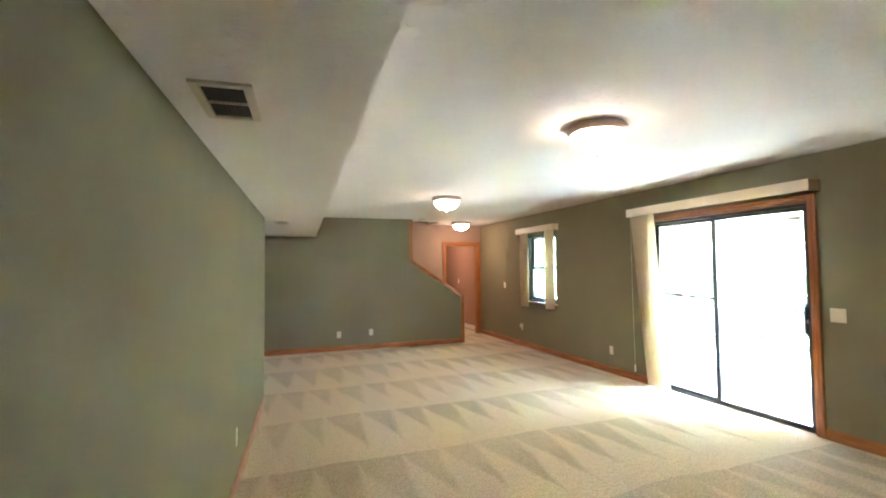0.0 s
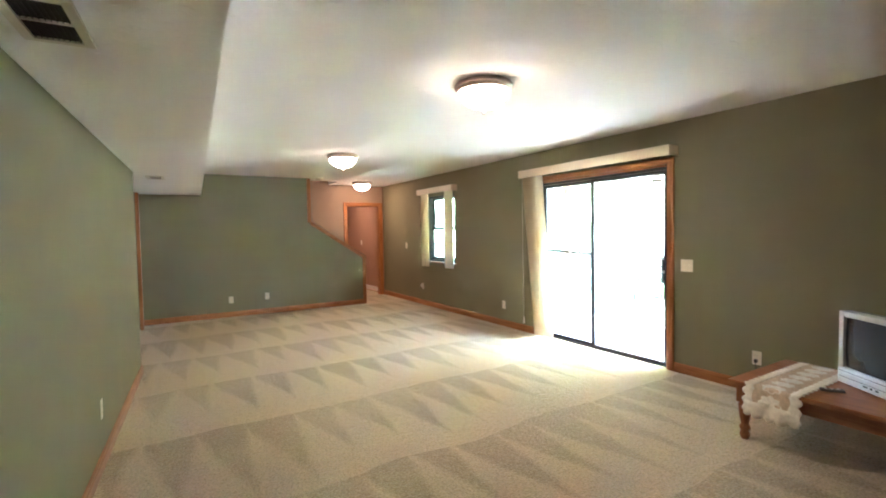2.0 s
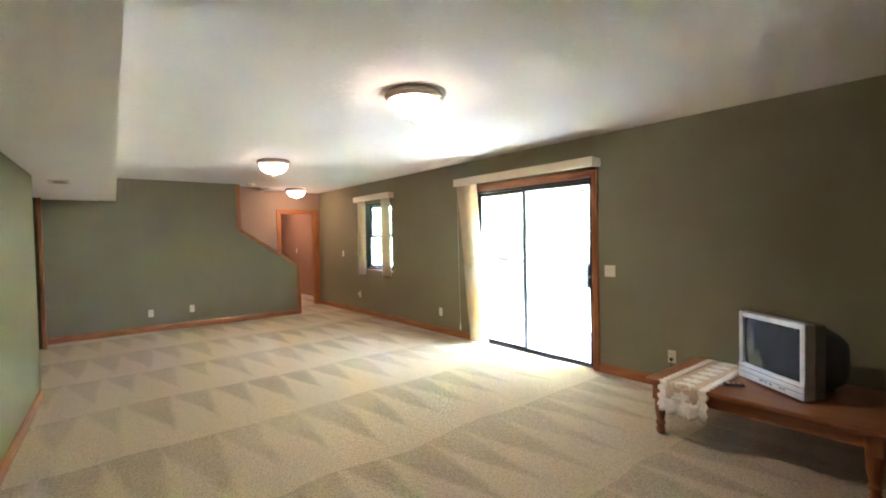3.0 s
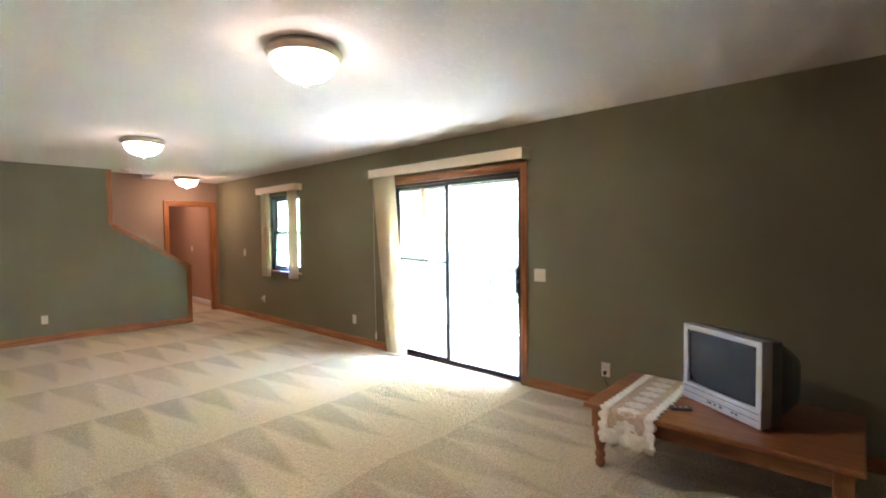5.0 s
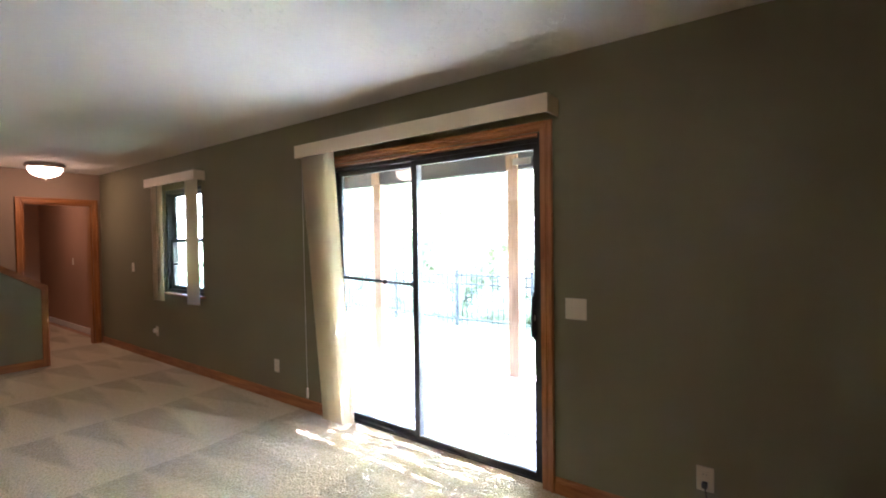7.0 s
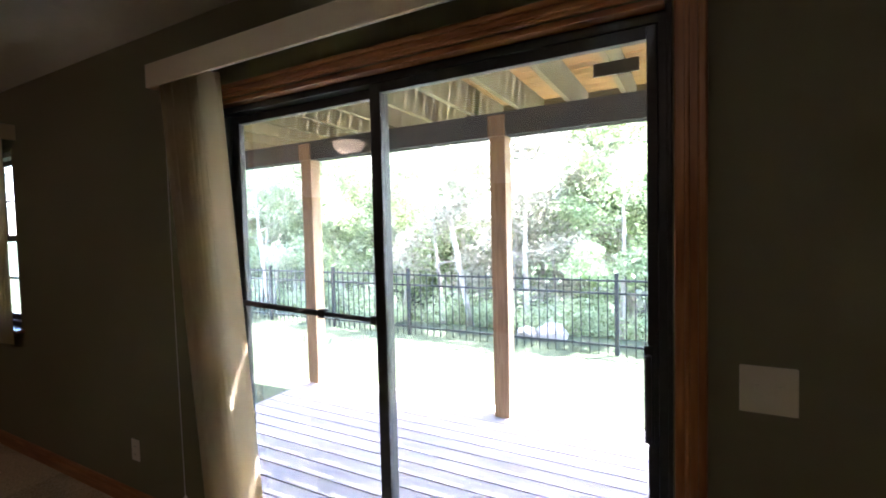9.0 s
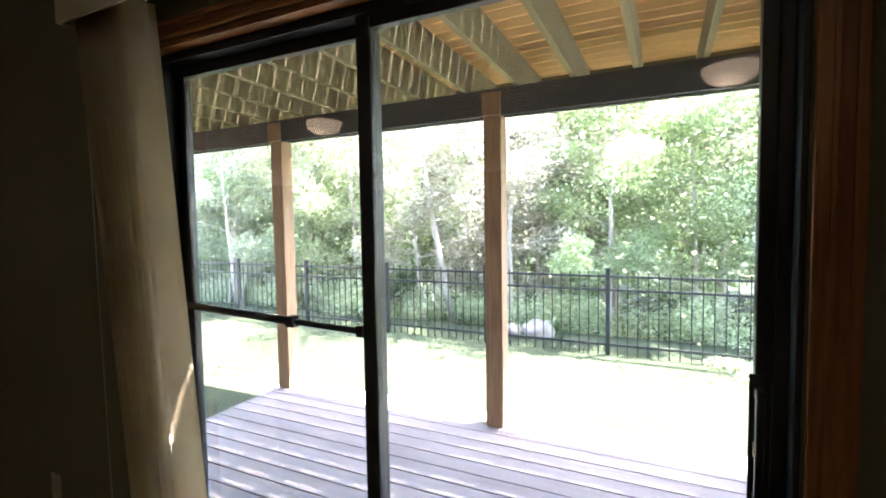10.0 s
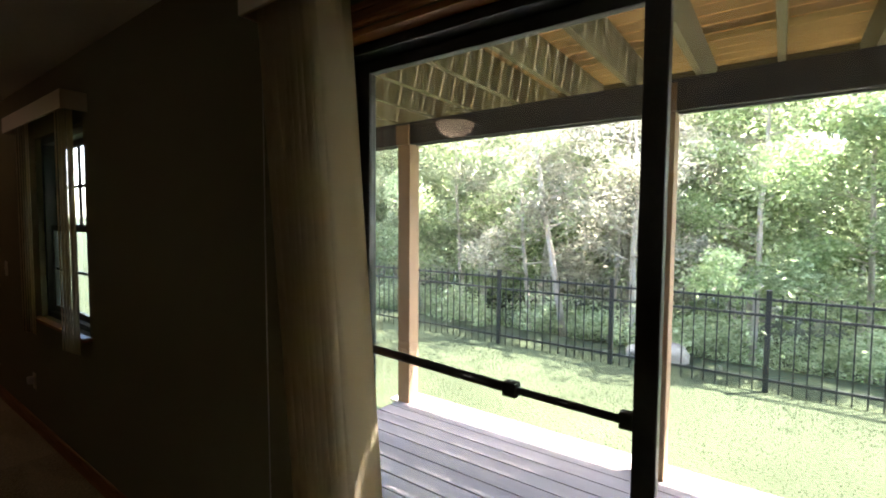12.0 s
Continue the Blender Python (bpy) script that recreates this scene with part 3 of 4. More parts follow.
# valance and gathered vertical blind


def valance(y0, y1, z0, z1, x, label):
    """A box valance: front board, two returns, top."""
    ob = thing("valance", label, "valance")
    part("front_board", boxes(((x - 0.010, y0, z0), (x, y1, z1), 0.002)), VALANCE, ob)
    part("return", boxes(((x, y0, z0 + 0.001), (-0.002, y0 + 0.01, z1 - 0.001), 0.001)), VALANCE, ob)
    part("return", boxes(((x, y1 - 0.01, z0 + 0.001), (-0.002, y1, z1 - 0.001), 0.001)), VALANCE, ob)
    part("top_board", boxes(((x, y0 + 0.01, z1 - 0.011), (-0.002, y1 - 0.01, z1 - 0.001), 0.001)), VALANCE, ob)
    return ob


valance(-0.07, 2.10, 2.105, 2.205, -0.145, "cream valance box over the patio door")
vb = thing("vertical_blind", "cream vertical blind gathered at the end of the patio door", "blind")
part("headrail", boxes(((-0.095, -0.04, 2.15), (-0.055, 2.06, 2.19), 0.003)), WHITE, vb)
random.seed(4)


def slat(y_top, y_bot, x_top, x_bot, turn, z_top, z_bot, width=0.089):
    """One hanging vane, slightly cupped and swung at the foot."""
    bm = bmesh.new()
    rows = []
    for i in range(7):
        f = i / 6
        cy, cx = y_top + (y_bot - y_top) * f, x_top + (x_bot - x_top) * f
        z = z_top + (z_bot - z_top) * f
        row = []
        for k in range(5):
            s = (k / 4 - 0.5) * width
            bow = 0.006 * (1 - (2 * k / 4 - 1) ** 2)
            row.append((cx + s * math.cos(turn) - bow * math.sin(turn), cy + s * math.sin(turn) + bow * math.cos(turn), z))
        rows.append(row)
    vs = [[bm.verts.new(p) for p in r] for r in rows]
    for a, c in zip(vs, vs[1:]):
        for k in range(4):
            bm.faces.new((a[k], a[k + 1], c[k + 1], c[k])).smooth = True
    got = bmesh.ops.solidify(bm, geom=bm.faces[:], thickness=0.0012)
    return bm


part("slat", slat(1.795, 1.605, -0.068, -0.070, radians(-32), 2.15, 0.03), BLIND, vb)
for i in range(2, 15):
    f = i / 14
    turn = radians(-12 + 10 * f + random.uniform(-6, 6))
    part("slat", slat(1.80 + 0.28 * f, 1.615 + 0.25 * f + random.uniform(-0.008, 0.008), -0.066, -0.070 + random.uniform(-0.012, 0.012), turn, 2.15, 0.03), BLIND, vb)
cord = bmesh.new()
tube(cord, [(-0.06, 2.13, 2.15), (-0.055, 2.135, 1.2), (-0.05, 2.13, 0.22)], 0.0018, 6)
lathe(cord, [(0.003, 0.22), (0.009, 0.21), (0.011, 0.13), (0.003, 0.125)], 10, (-0.05, 2.13, 0))
part("pull_cord", cord, WHITE, vb)

# ---- the window ----
wd = tagged(thing("window_1", "dark double-hung window with muntins and oak sill", "window"), kind="structure")
part("window_frame", boxes(((0.03, WY0 + 0.001, WZ0 + 0.001), (0.15, WY0 + 0.035, WZ1 - 0.001), 0.003), ((0.03, WY1 - 0.035, WZ0 + 0.001), (0.15, WY1 - 0.001, WZ1 - 0.001), 0.003),
                           ((0.03, WY0 + 0.035, WZ1 - 0.04), (0.15, WY1 - 0.035, WZ1 - 0.001), 0.003), ((0.03, WY0 + 0.035, WZ0 + 0.001), (0.15, WY1 - 0.035, WZ0 + 0.035), 0.003)), SASH, wd)
part("window_sill", boxes(((-0.045, WY0 - 0.04, WZ0 - 0.022), (0.03, WY1 + 0.04, WZ0 - 0.001), 0.004)), OAK, wd, "stained oak sill")
for zlo, zhi, x0 in ((WZ0 + 0.036, 1.48, 0.06), (1.45, WZ1 - 0.041, 0.095)):
    y0, y1 = WY0 + 0.036, WY1 - 0.036
    sash = part("sash", boxes(((x0, y0, zlo), (x0 + 0.032, y0 + 0.04, zhi), 0.003), ((x0, y1 - 0.04, zlo), (x0 + 0.032, y1, zhi), 0.003),
                              ((x0 + 0.001, y0 + 0.04, zlo), (x0 + 0.031, y1 - 0.04, zlo + 0.04), 0.003), ((x0 + 0.001, y0 + 0.04, zhi - 0.035), (x0 + 0.031, y1 - 0.04, zhi), 0.003)), SASH, wd)
    ym, zm = (y0 + y1) / 2, (zlo + zhi) / 2
    part("muntin", boxes(((x0 + 0.008, ym - 0.008, zlo + 0.04), (x0 + 0.024, ym + 0.008, zhi - 0.035))), SASH, sash)
    part("muntin", boxes(((x0 + 0.009, y0 + 0.04, zm - 0.008), (x0 + 0.023, y1 - 0.04, zm + 0.008))), SASH, sash)
    g = part("pane", boxes(((x0 + 0.014, y0 + 0.035, zlo + 0.035), (x0 + 0.018, y1 - 0.035, zhi - 0.03))), GLASS, sash)
    g.visible_shadow = False
valance(3.86, 5.10, 2.10, 2.20, -0.11, "short cream valance box over the window")
wb = thing("vertical_blind", "cream vertical blind parted to both sides of the window", "blind")
part("headrail", boxes(((-0.085, 3.9, 2.15), (-0.045, 5.06, 2.19), 0.003)), WHITE, wb)
for i in range(6):
    part("slat", slat(3.965 + 0.036 * i, 3.965 + 0.036 * i, -0.050 - 0.004 * i, -0.052 - 0.004 * i, radians(82 + random.uniform(-6, 6)), 2.15, 0.77), BLIND, wb)
for i in range(6):
    part("slat", slat(4.80 + 0.040 * i, 4.80 + 0.040 * i, -0.050 - 0.004 * i, -0.052 - 0.004 * i, radians(80 + random.uniform(-6, 6)), 2.15, 0.76), BLIND, wb)

# ---- ceiling lights ----


def ceiling_light(at, glow=None):
    """A flush light: bronze pan and ring, frosted bowl, finial."""
    ob = thing("ceiling_light", "lit flush ceiling light with frosted bowl and bronze rim", "ceiling light", at, 0, "flush ceiling lights")
    pan = bmesh.new()
    lathe(pan, [(0.150, 0.0), (0.187, -0.002), (0.189, -0.013), (0.200, -0.020), (0.203, -0.032), (0.198, -0.042), (0.190, -0.045), (0.187, -0.054), (0.181, -0.059), (0.171, -0.057)], 48)
    part("rim", pan, BRONZE, ob)
    bowl = bmesh.new()
    prof = [(0.170, -0.053)]
    for i in range(1, 12):
        a = radians(90 * i / 12)
        prof.append((0.170 * math.cos(a) ** 0.9, -0.055 - 0.116 * math.sin(a)))
    prof.append((0.012, -0.171))
    lathe(bowl, prof, 48)
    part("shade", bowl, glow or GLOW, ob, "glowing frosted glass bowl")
    fin = bmesh.new()
    lathe(fin, [(0.016, -0.170), (0.019, -0.175), (0.009, -0.180), (0.008, -0.188), (0.013, -0.195), (0.011, -0.204), (0.004, -0.215)], 16)
    part("finial", fin, BRONZE, ob)
    return ob


lamp = ceiling_light((-2.33, -0.10, H))
copy_thing(lamp, pose(-2.23, 3.15, H))
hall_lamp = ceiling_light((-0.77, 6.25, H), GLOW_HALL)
# out of view: fourth light added to brighten the room beyond the doorway
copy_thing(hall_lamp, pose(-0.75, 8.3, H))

# ---- vents, switches, outlets, detector ----


def ceiling_vent(at, w, d, turn):
    ob = thing("ceiling_vent", "cream metal register grille set in the soffit", "air vent", at, turn, "soffit vents")
    # flat near-black plate gives the duct's shade; nothing opens behind it
    part("backing", boxes(((-w / 2 + 0.02, -d / 2 + 0.02, -0.004), (w / 2 - 0.02, d / 2 - 0.02, -0.001))), DARK, ob, "dark plate standing in for the unlit duct")
    part("frame", boxes(((-w / 2, -d / 2, -0.012), (-w / 2 + 0.03, d / 2, -0.0005), 0.003), ((w / 2 - 0.03, -d / 2, -0.012), (w / 2, d / 2, -0.0005), 0.003),
                        ((-w / 2 + 0.03, -d / 2, -0.012), (w / 2 - 0.03, -d / 2 + 0.03, -0.0005), 0.003), ((-w / 2 + 0.03, d / 2 - 0.03, -0.012), (w / 2 - 0.03, d / 2, -0.0005), 0.003),
                        ((-w / 2 + 0.03, -0.006, -0.011), (w / 2 - 0.03, 0.006, -0.0005), 0.001)), VENT, ob)
    n = 9
    fin = boxes(((-0.0008, -d / 2 + 0.03, -0.009), (0.0008, d / 2 - 0.03, -0.002)))
    me = mesh_of("slat", fin, DARK)
    for i in range(n):
        piece("slat", me, ob, (-w / 2 + 0.03 + (w - 0.06) * (i + 0.5) / n, 0, 0))
    return ob


ceiling_vent((-4.545, -0.91, 2.08), 0.19, 0.36, -3)
ceiling_vent((-4.33, 3.38, 2.08), 0.17, 0.30, -3)


def outlet(at, turn, label="ivory duplex outlet plate on the wall"):
    """A wall plate with two sockets; local -y faces the room."""
    ob = thing("outlet", label, "outlet", at, turn, "wall outlets")
    part("plate", boxes(((-0.036, -0.006, -0.058), (0.036, -0.0005, 0.058), 0.003)), IVORY, ob)
    for z in (-0.022, 0.022):
        s = part("socket", boxes(((-0.017, -0.0085, z - 0.014), (0.017, -0.0055, z + 0.014), 0.003)), IVORY, ob)
        part("slot", boxes(((-0.008, -0.009, z - 0.005), (-0.006, -0.0083, z + 0.005)), ((0.006, -0.009, z - 0.005), (0.008, -0.0083, z + 0.005))), TV_BLACK, s, "dark socket slots")
    return ob


def switch(at, turn, gangs, label):
    ob = thing("light_switch", label, "light switch", at, turn)
    w = 0.036 + 0.023 * (gangs - 1)
    part("plate", boxes(((-w, -0.006, -0.058), (w, -0.0005, 0.058), 0.003)), IVORY, ob)
    for g in range(gangs):
        x = (g - (gangs - 1) / 2) * 0.046
        part("toggle", boxes(((x - 0.005, -0.016, -0.004), (x + 0.005, -0.0055, 0.014), 0.002)), IVORY, ob)
    return ob


EAST, NORTH, WEST = -90, 0, 90
plug_outlet = outlet((-0.001, -0.775, 0.30), EAST, "ivory outlet plate with a black plug in it")
outlet((-0.001, 2.63, 0.315), EAST)
outlet((-0.001, 5.12, 0.36), EAST)
outlet((-3.32, FAR - 0.001, 0.295), NORTH)
outlet((-2.73, FAR - 0.001, 0.31), NORTH)
outlet((left_x(0.8) + 0.001, 0.82, 0.35), WEST)
outlet((0.099, 8.6, 1.15), EAST)
switch((-0.001, -0.16, 1.05), EAST, 2, "ivory double light switch beside the patio door")
switch((-0.001, 5.8, 1.13), EAST, 1, "ivory single light switch on the wall")
nl = tagged(part("night_light", boxes(((-0.045, 5.095, 0.345), (-0.0105, 5.145, 0.395), 0.008)), WHITE, None), "white plug-in adapter in a wall outlet", "adapter")
sm = bmesh.new()
lathe(sm, [(0.07, 0.0), (0.07, -0.02), (0.055, -0.034), (0.02, -0.036)], 24, (-1.76, 5.80, H - 0.0005))
tagged(part("smoke_detector", sm, WHITE, None), "round white smoke detector on the ceiling", "smoke detector")

# ---- coffee table, lace runner, television ----
TX0, TX1, TY0, TY1, TZ = -1.06, -0.24, -2.36, -1.08, 0.40
ct = thing("coffee_table", "honey-stained pine coffee table with turned legs", "table", ((TX0 + TX1) / 2, (TY0 + TY1) / 2, 0))
hx, hy = (TX1 - TX0) / 2, (TY1 - TY0) / 2
part("tabletop", boxes(((-hx, -hy, TZ - 0.028), (hx, hy, TZ), 0.008)), TABLE_WOOD, ct)
for lo, hi in (((-hx + 0.05, -hy + 0.09, TZ - 0.12), (-hx + 0.07, hy - 0.09, TZ - 0.028)), ((hx - 0.07, -hy + 0.09, TZ - 0.12), (hx - 0.05, hy - 0.09, TZ - 0.028)),
               ((-hx + 0.09, -hy + 0.05, TZ - 0.12), (hx - 0.09, -hy + 0.07, TZ - 0.028)), ((-hx + 0.09, hy - 0.07, TZ - 0.12), (hx - 0.09, hy - 0.05, TZ - 0.028))):
    part("apron", boxes((lo, hi, 0.003)), TABLE_WOOD, ct)
for sx in (-1, 1):
    for sy in (-1, 1):
        leg = bmesh.new()
        cx, cy = sx * (hx - 0.075), sy * (hy - 0.075)
        box(leg, (cx - 0.038, cy - 0.038, TZ - 0.15), (cx + 0.038, cy + 0.038, TZ - 0.0285), 0.004)
        lathe(leg, [(0.030, 0.30), (0.036, 0.29), (0.026, 0.275), (0.034, 0.262), (0.040, 0.23), (0.036, 0.17), (0.026, 0.115), (0.022, 0.10), (0.032, 0.09), (0.034, 0.075), (0.024, 0.06), (0.032, 0.035), (0.027, 0.012), (0.020, 0.0)], 20, (cx, cy, 0))
        part("leg", leg, TABLE_LEG, ct)

# runner: lies across the table and hangs over its edge, scalloped border
RY0, RY1, DROP = -1.512, -1.178, 0.165


def runner_point(s, y, lift):
    """A place on the cloth: s metres from its far end, y across."""
    flat = TX1 - 0.02 - (TX0 - 0.004)
    if s < flat:
        return (TX1 - 0.02 - s, y, TZ + 0.003 + lift)
    d = s - flat
    fold = 0.010 * min(1.0, d / 0.08) * math.sin((y - RY0) * 42)
    return (TX0 - 0.006 - lift - 0.05 * d + fold - 0.012 * min(1.0, d / 0.08), y, TZ - 0.003 - d)


RUN = TX1 - 0.02 - (TX0 - 0.004) + DROP


def cloth_strip(rows, thick):
    """A thin sheet from rows of points."""
    bm = bmesh.new()
    vs = [[bm.verts.new(p) for p in row] for row in rows]
    for a, c in zip(vs, vs[1:]):
        for k in range(len(a) - 1):
            bm.faces.new((a[k], c[k], c[k + 1], a[k + 1])).smooth = True
    bmesh.ops.recalc_face_normals(bm, faces=bm.faces)
    bmesh.ops.solidify(bm, geom=bm.faces[:], thickness=thick)
    return bm


def lobe(s, pitch):
    return abs(math.sin(math.pi * s / pitch)) ** 0.6


rn = thing("table_runner", "cream lace table runner with scalloped edges draped over the table", "table runner", (0, 0, 0))
N = 150
part("net", cloth_strip([[runner_point(RUN * i / 60 * 0.985, RY0 + 0.02 + (RY1 - RY0 - 0.04) * k / 16, 0.0) for k in range(17)] for i in range(61)], 0.0012), LACE_FILL, rn, "sheer net ground")
for y_in, y_out, sgn in ((RY1 - 0.075, RY1, 1), (RY0 + 0.075, RY0, -1)):
    rows = []
    for i in range(N + 1):
        s = RUN * i / N
        edge = y_out - sgn * 0.032 * (1 - lobe(s, 0.058))
        inner = y_in + sgn * 0.012 * lobe(s + 0.02, 0.07)
        rows.append([runner_point(s, inner + (edge - inner) * k / 3, 0.0022) for k in range(4)])
    part("border", cloth_strip(rows, 0.002), LACE, rn)
rows = []
for k in range(61):
    y = RY0 + 0.012 + (RY1 - RY0 - 0.024) * k / 60
    low = RUN + 0.026 * lobe(y - RY0, 0.068) + 0.012 * math.sin((y - RY0) / (RY1 - RY0) * math.pi)
    rows.append([runner_point(RUN - 0.07 + (low - RUN + 0.07) * i / 3, y, 0.0026) for i in range(4)])
part("hem", cloth_strip(rows, 0.002), LACE, rn)
for i in range(8):
    sc = 0.065 + 0.118 * i
    bm = bmesh.new()
    mid = bm.verts.new(runner_point(sc, (RY0 + RY1) / 2, 0.0042))
    ring = []
    for k in range(40):
        a = 2 * math.pi * k / 40
        rad = 0.038 + 0.013 * abs(math.cos(a * 4))
        ring.append(bm.verts.new(runner_point(sc + rad * 1.05 * math.cos(a), (RY0 + RY1) / 2 + rad * 1.35 * math.sin(a), 0.0030)))
    for k in range(40):
        bm.faces.new((mid, ring[k], ring[(k + 1) % 40]))
    bmesh.ops.recalc_face_normals(bm, faces=bm.faces)
    bmesh.ops.solidify(bm, geom=bm.faces[:], thickness=0.0015)
    part("flower_motif", bm, LACE, rn)

tv = thing("television", "silver tube television with dark screen on the coffee table", "television", (-0.704, -1.746, TZ), -124)
W, TH = 0.270, 0.470
part("bezel", boxes(((-W, -0.02, 0.06), (-W + 0.035, 0.05, TH), 0.006), ((W - 0.035, -0.02, 0.06), (W, 0.05, TH), 0.006), ((-W + 0.034, -0.019, TH - 0.035), (W - 0.034, 0.05, TH - 0.001), 0.005),
                    ((-W, -0.024, 0.012), (W, 0.05, 0.112), 0.008)), SILVER, tv)
part("case", boxes(((-W + 0.008, 0.049, 0.014), (W - 0.008, 0.125, TH - 0.008), 0.008)), TV_GREY, tv, "dark grey side casing")
part("groove", boxes(((-W + 0.012, -0.0255, 0.088), (W - 0.012, -0.0235, 0.091)), ((-W + 0.012, -0.0255, 0.054), (W - 0.012, -0.0235, 0.057))), TV_BLACK, tv)
scr = bmesh.new()
nx, nz = 12, 9
grid = []
for j in range(nz + 1):
    row = []
    for i in range(nx + 1):
        fx, fz = 2 * i / nx - 1, 2 * j / nz - 1
        row.append(scr.verts.new((fx * (W - 0.034), 0.004 - 0.014 * (1 - 0.5 * fx * fx - 0.5 * fz * fz), 0.110 + (j / nz) * (TH - 0.144))))
    grid.append(row)
for j in range(nz):
    for i in range(nx):
        scr.faces.new((grid[j][i], grid[j][i + 1], grid[j + 1][i + 1], grid[j + 1][i])).smooth = True
part("screen", scr, SCREEN, tv, "dark glass screen")
tub = bmesh.new()
prof = [(0.118, W - 0.012, 0.02, TH - 0.010), (0.17, W - 0.02, 0.02, TH - 0.02), (0.26, W - 0.06, 0.03, TH - 0.06), (0.36, W - 0.11, 0.04, TH - 0.11), (0.40, W - 0.13, 0.06, TH - 0.14)]
rings = []
for d, hw, zb, zt in prof:
    ring = []
    for k in range(24):
        a = 2 * math.pi * k / 24
        cxs, sns = math.cos(a), math.sin(a)
        ex = 0.35
        ring.append(tub.verts.new((hw * math.copysign(abs(cxs) ** ex, cxs), d, (zb + zt) / 2 + (zt - zb) / 2 * math.copysign(abs(sns) ** ex, sns))))
    rings.append(ring)
for a, c in zip(rings, rings[1:]):
    for k in range(24):
        tub.faces.new((a[k], c[k], c[(k + 1) % 24], a[(k + 1) % 24])).smooth = True
tub.faces.new(rings[-1])
bmesh.ops.recalc_face_normals(tub, faces=tub.faces)
part("rear_housing", tub, TV_BLACK, tv, "charcoal rear housing")
part("front_flap", boxes(((-W + 0.05, -0.027, 0.061), (W - 0.05, -0.0235, 0.084), 0.002)), SILVER, tv)
for bx, bw in ((-0.06, 0.016), (-0.02, 0.008), (0.02, 0.01), (0.10, 0.008), (0.125, 0.008)):
    part("button", boxes(((bx - bw, -0.027, 0.036), (bx + bw, -0.0235, 0.046), 0.002)), TV_BLACK, tv)
for fx in (-0.2, 0.2):
    part("foot", boxes(((fx - 0.02, 0.0, 0.0), (fx + 0.02, 0.06, 0.0145), 0.002)), TV_BLACK, tv)
part("rear_foot", boxes(((-0.10, 0.28, 0.0), (0.10, 0.34, 0.06), 0.004)), TV_BLACK, tv)
rc = thing("remote_control", "small dark remote control lying on the table", "remote control", (-0.800, -1.560, TZ), -55)
part("body", boxes(((-0.06, -0.02, 0.0), (0.06, 0.02, 0.016), 0.005)), TV_GREY, rc)
for k in range(3):
    part("button", boxes(((-0.04 + 0.03 * k, -0.009, 0.0155), (-0.025 + 0.03 * k, 0.009, 0.018), 0.001)), SILVER, rc)
pc = bmesh.new()
tube(pc, [(-0.028, -0.775, 0.278), (-0.05, -0.79, 0.22), (-0.05, -0.86, 0.12), (-0.07, -1.0, 0.03), (-0.1, -1.2, 0.012), (-0.12, -1.6, 0.012), (-0.18, -1.80, 0.02), (-0.19, -1.85, 0.3), (-0.20, -1.87, 0.42), (-0.30, -1.90, 0.43)], 0.004, 8)
box(pc, (-0.034, -0.787, 0.264), (-0.0095, -0.763, 0.292), 0.005)
tagged(part("power_cord", pc, TV_BLACK, None), "black power cord hanging from the wall outlet", "power cord")

# ---- outdoors: ground, lower deck, upper deck, fence ----
GZ = -0.28


def ground_z(x, y):
    """Lawn, falling away behind the fence into a wooded dip, rising far off."""
    d = max(0.0, x - 5.5)
    fall = -1.3 * (1 - math.exp(-(d / 3.5) ** 2)) if d else 0.0
    rise = 0.035 * max(0.0, d - 14)
    return GZ + fall + min(rise, 9.0)


gb = bmesh.new()
xs = [0.17, 0.6, 1.2, 2.0, 2.6, 3.2, 3.8, 4.4, 5.0, 5.5, 6, 6.5, 7, 7.5, 8, 9, 10, 12, 14, 17, 20, 26, 34, 50, 80, 140, 300, 900]
ys = [-900, -300, -100, -40, -20, -12, -8, -5, -3, -1, 0, 1, 2, 3, 4, 5, 6, 8, 10, 13, 17, 22, 30, 50, 100, 300, 900]
gv = [[gb.verts.new((x, y, ground_z(x, y) + (0.02 * noise.noise(Vector((x, y, 0))) if x < 30 else 0))) for y in ys] for x in xs]
for a, c in zip(gv, gv[1:]):
    for j in range(len(ys) - 1):
        gb.faces.new((a[j], c[j], c[j + 1], a[j + 1])).smooth = True
bmesh.ops.recalc_face_normals(gb, faces=gb.faces)
structure("ground", gb, LAWN, "sunlit mown lawn falling away to woods", "ground")


def blades(name, spots, h, w, mat, label, seed):
    """Thin grass blades, three corners each, in one mesh."""
    rng = np.random.default_rng(seed)
    n = len(spots)
    a = rng.uniform(0, 2 * np.pi, n)
    hh = h * rng.uniform(0.5, 1.2, n)
    lean = rng.normal(0, 0.35, (n, 2)) * hh[:, None]
    base = np.asarray(spots)
    dx = np.stack([np.cos(a) * w, np.sin(a) * w, np.zeros(n)], 1)
    tip = base + np.stack([lean[:, 0], lean[:, 1], hh], 1)
    verts = np.stack([base - dx, base + dx, tip], 1).reshape(-1, 3)
    me = bpy.data.meshes.new(name)
    me.from_pydata(verts.tolist(), [], np.arange(3 * n).reshape(-1, 3).tolist())
    me.materials.append(mat)
    return tagged(new(name, me), label, "grass", "", "stuff")


rg = np.random.default_rng(3)
gx, gy = rg.uniform(2.52, 5.6, 30000), rg.uniform(-1.6, 9.5, 30000)
blades("grass", [(x, y, ground_z(x, y) - 0.005) for x, y in zip(gx, gy)], 0.022, 0.004, GRASS, "short sunlit lawn grass", 5)

# lower deck
LD = thing("deck", "weathered grey wooden deck outside the patio door", "deck", (0, 0, 0))
DECK_Z = -0.18
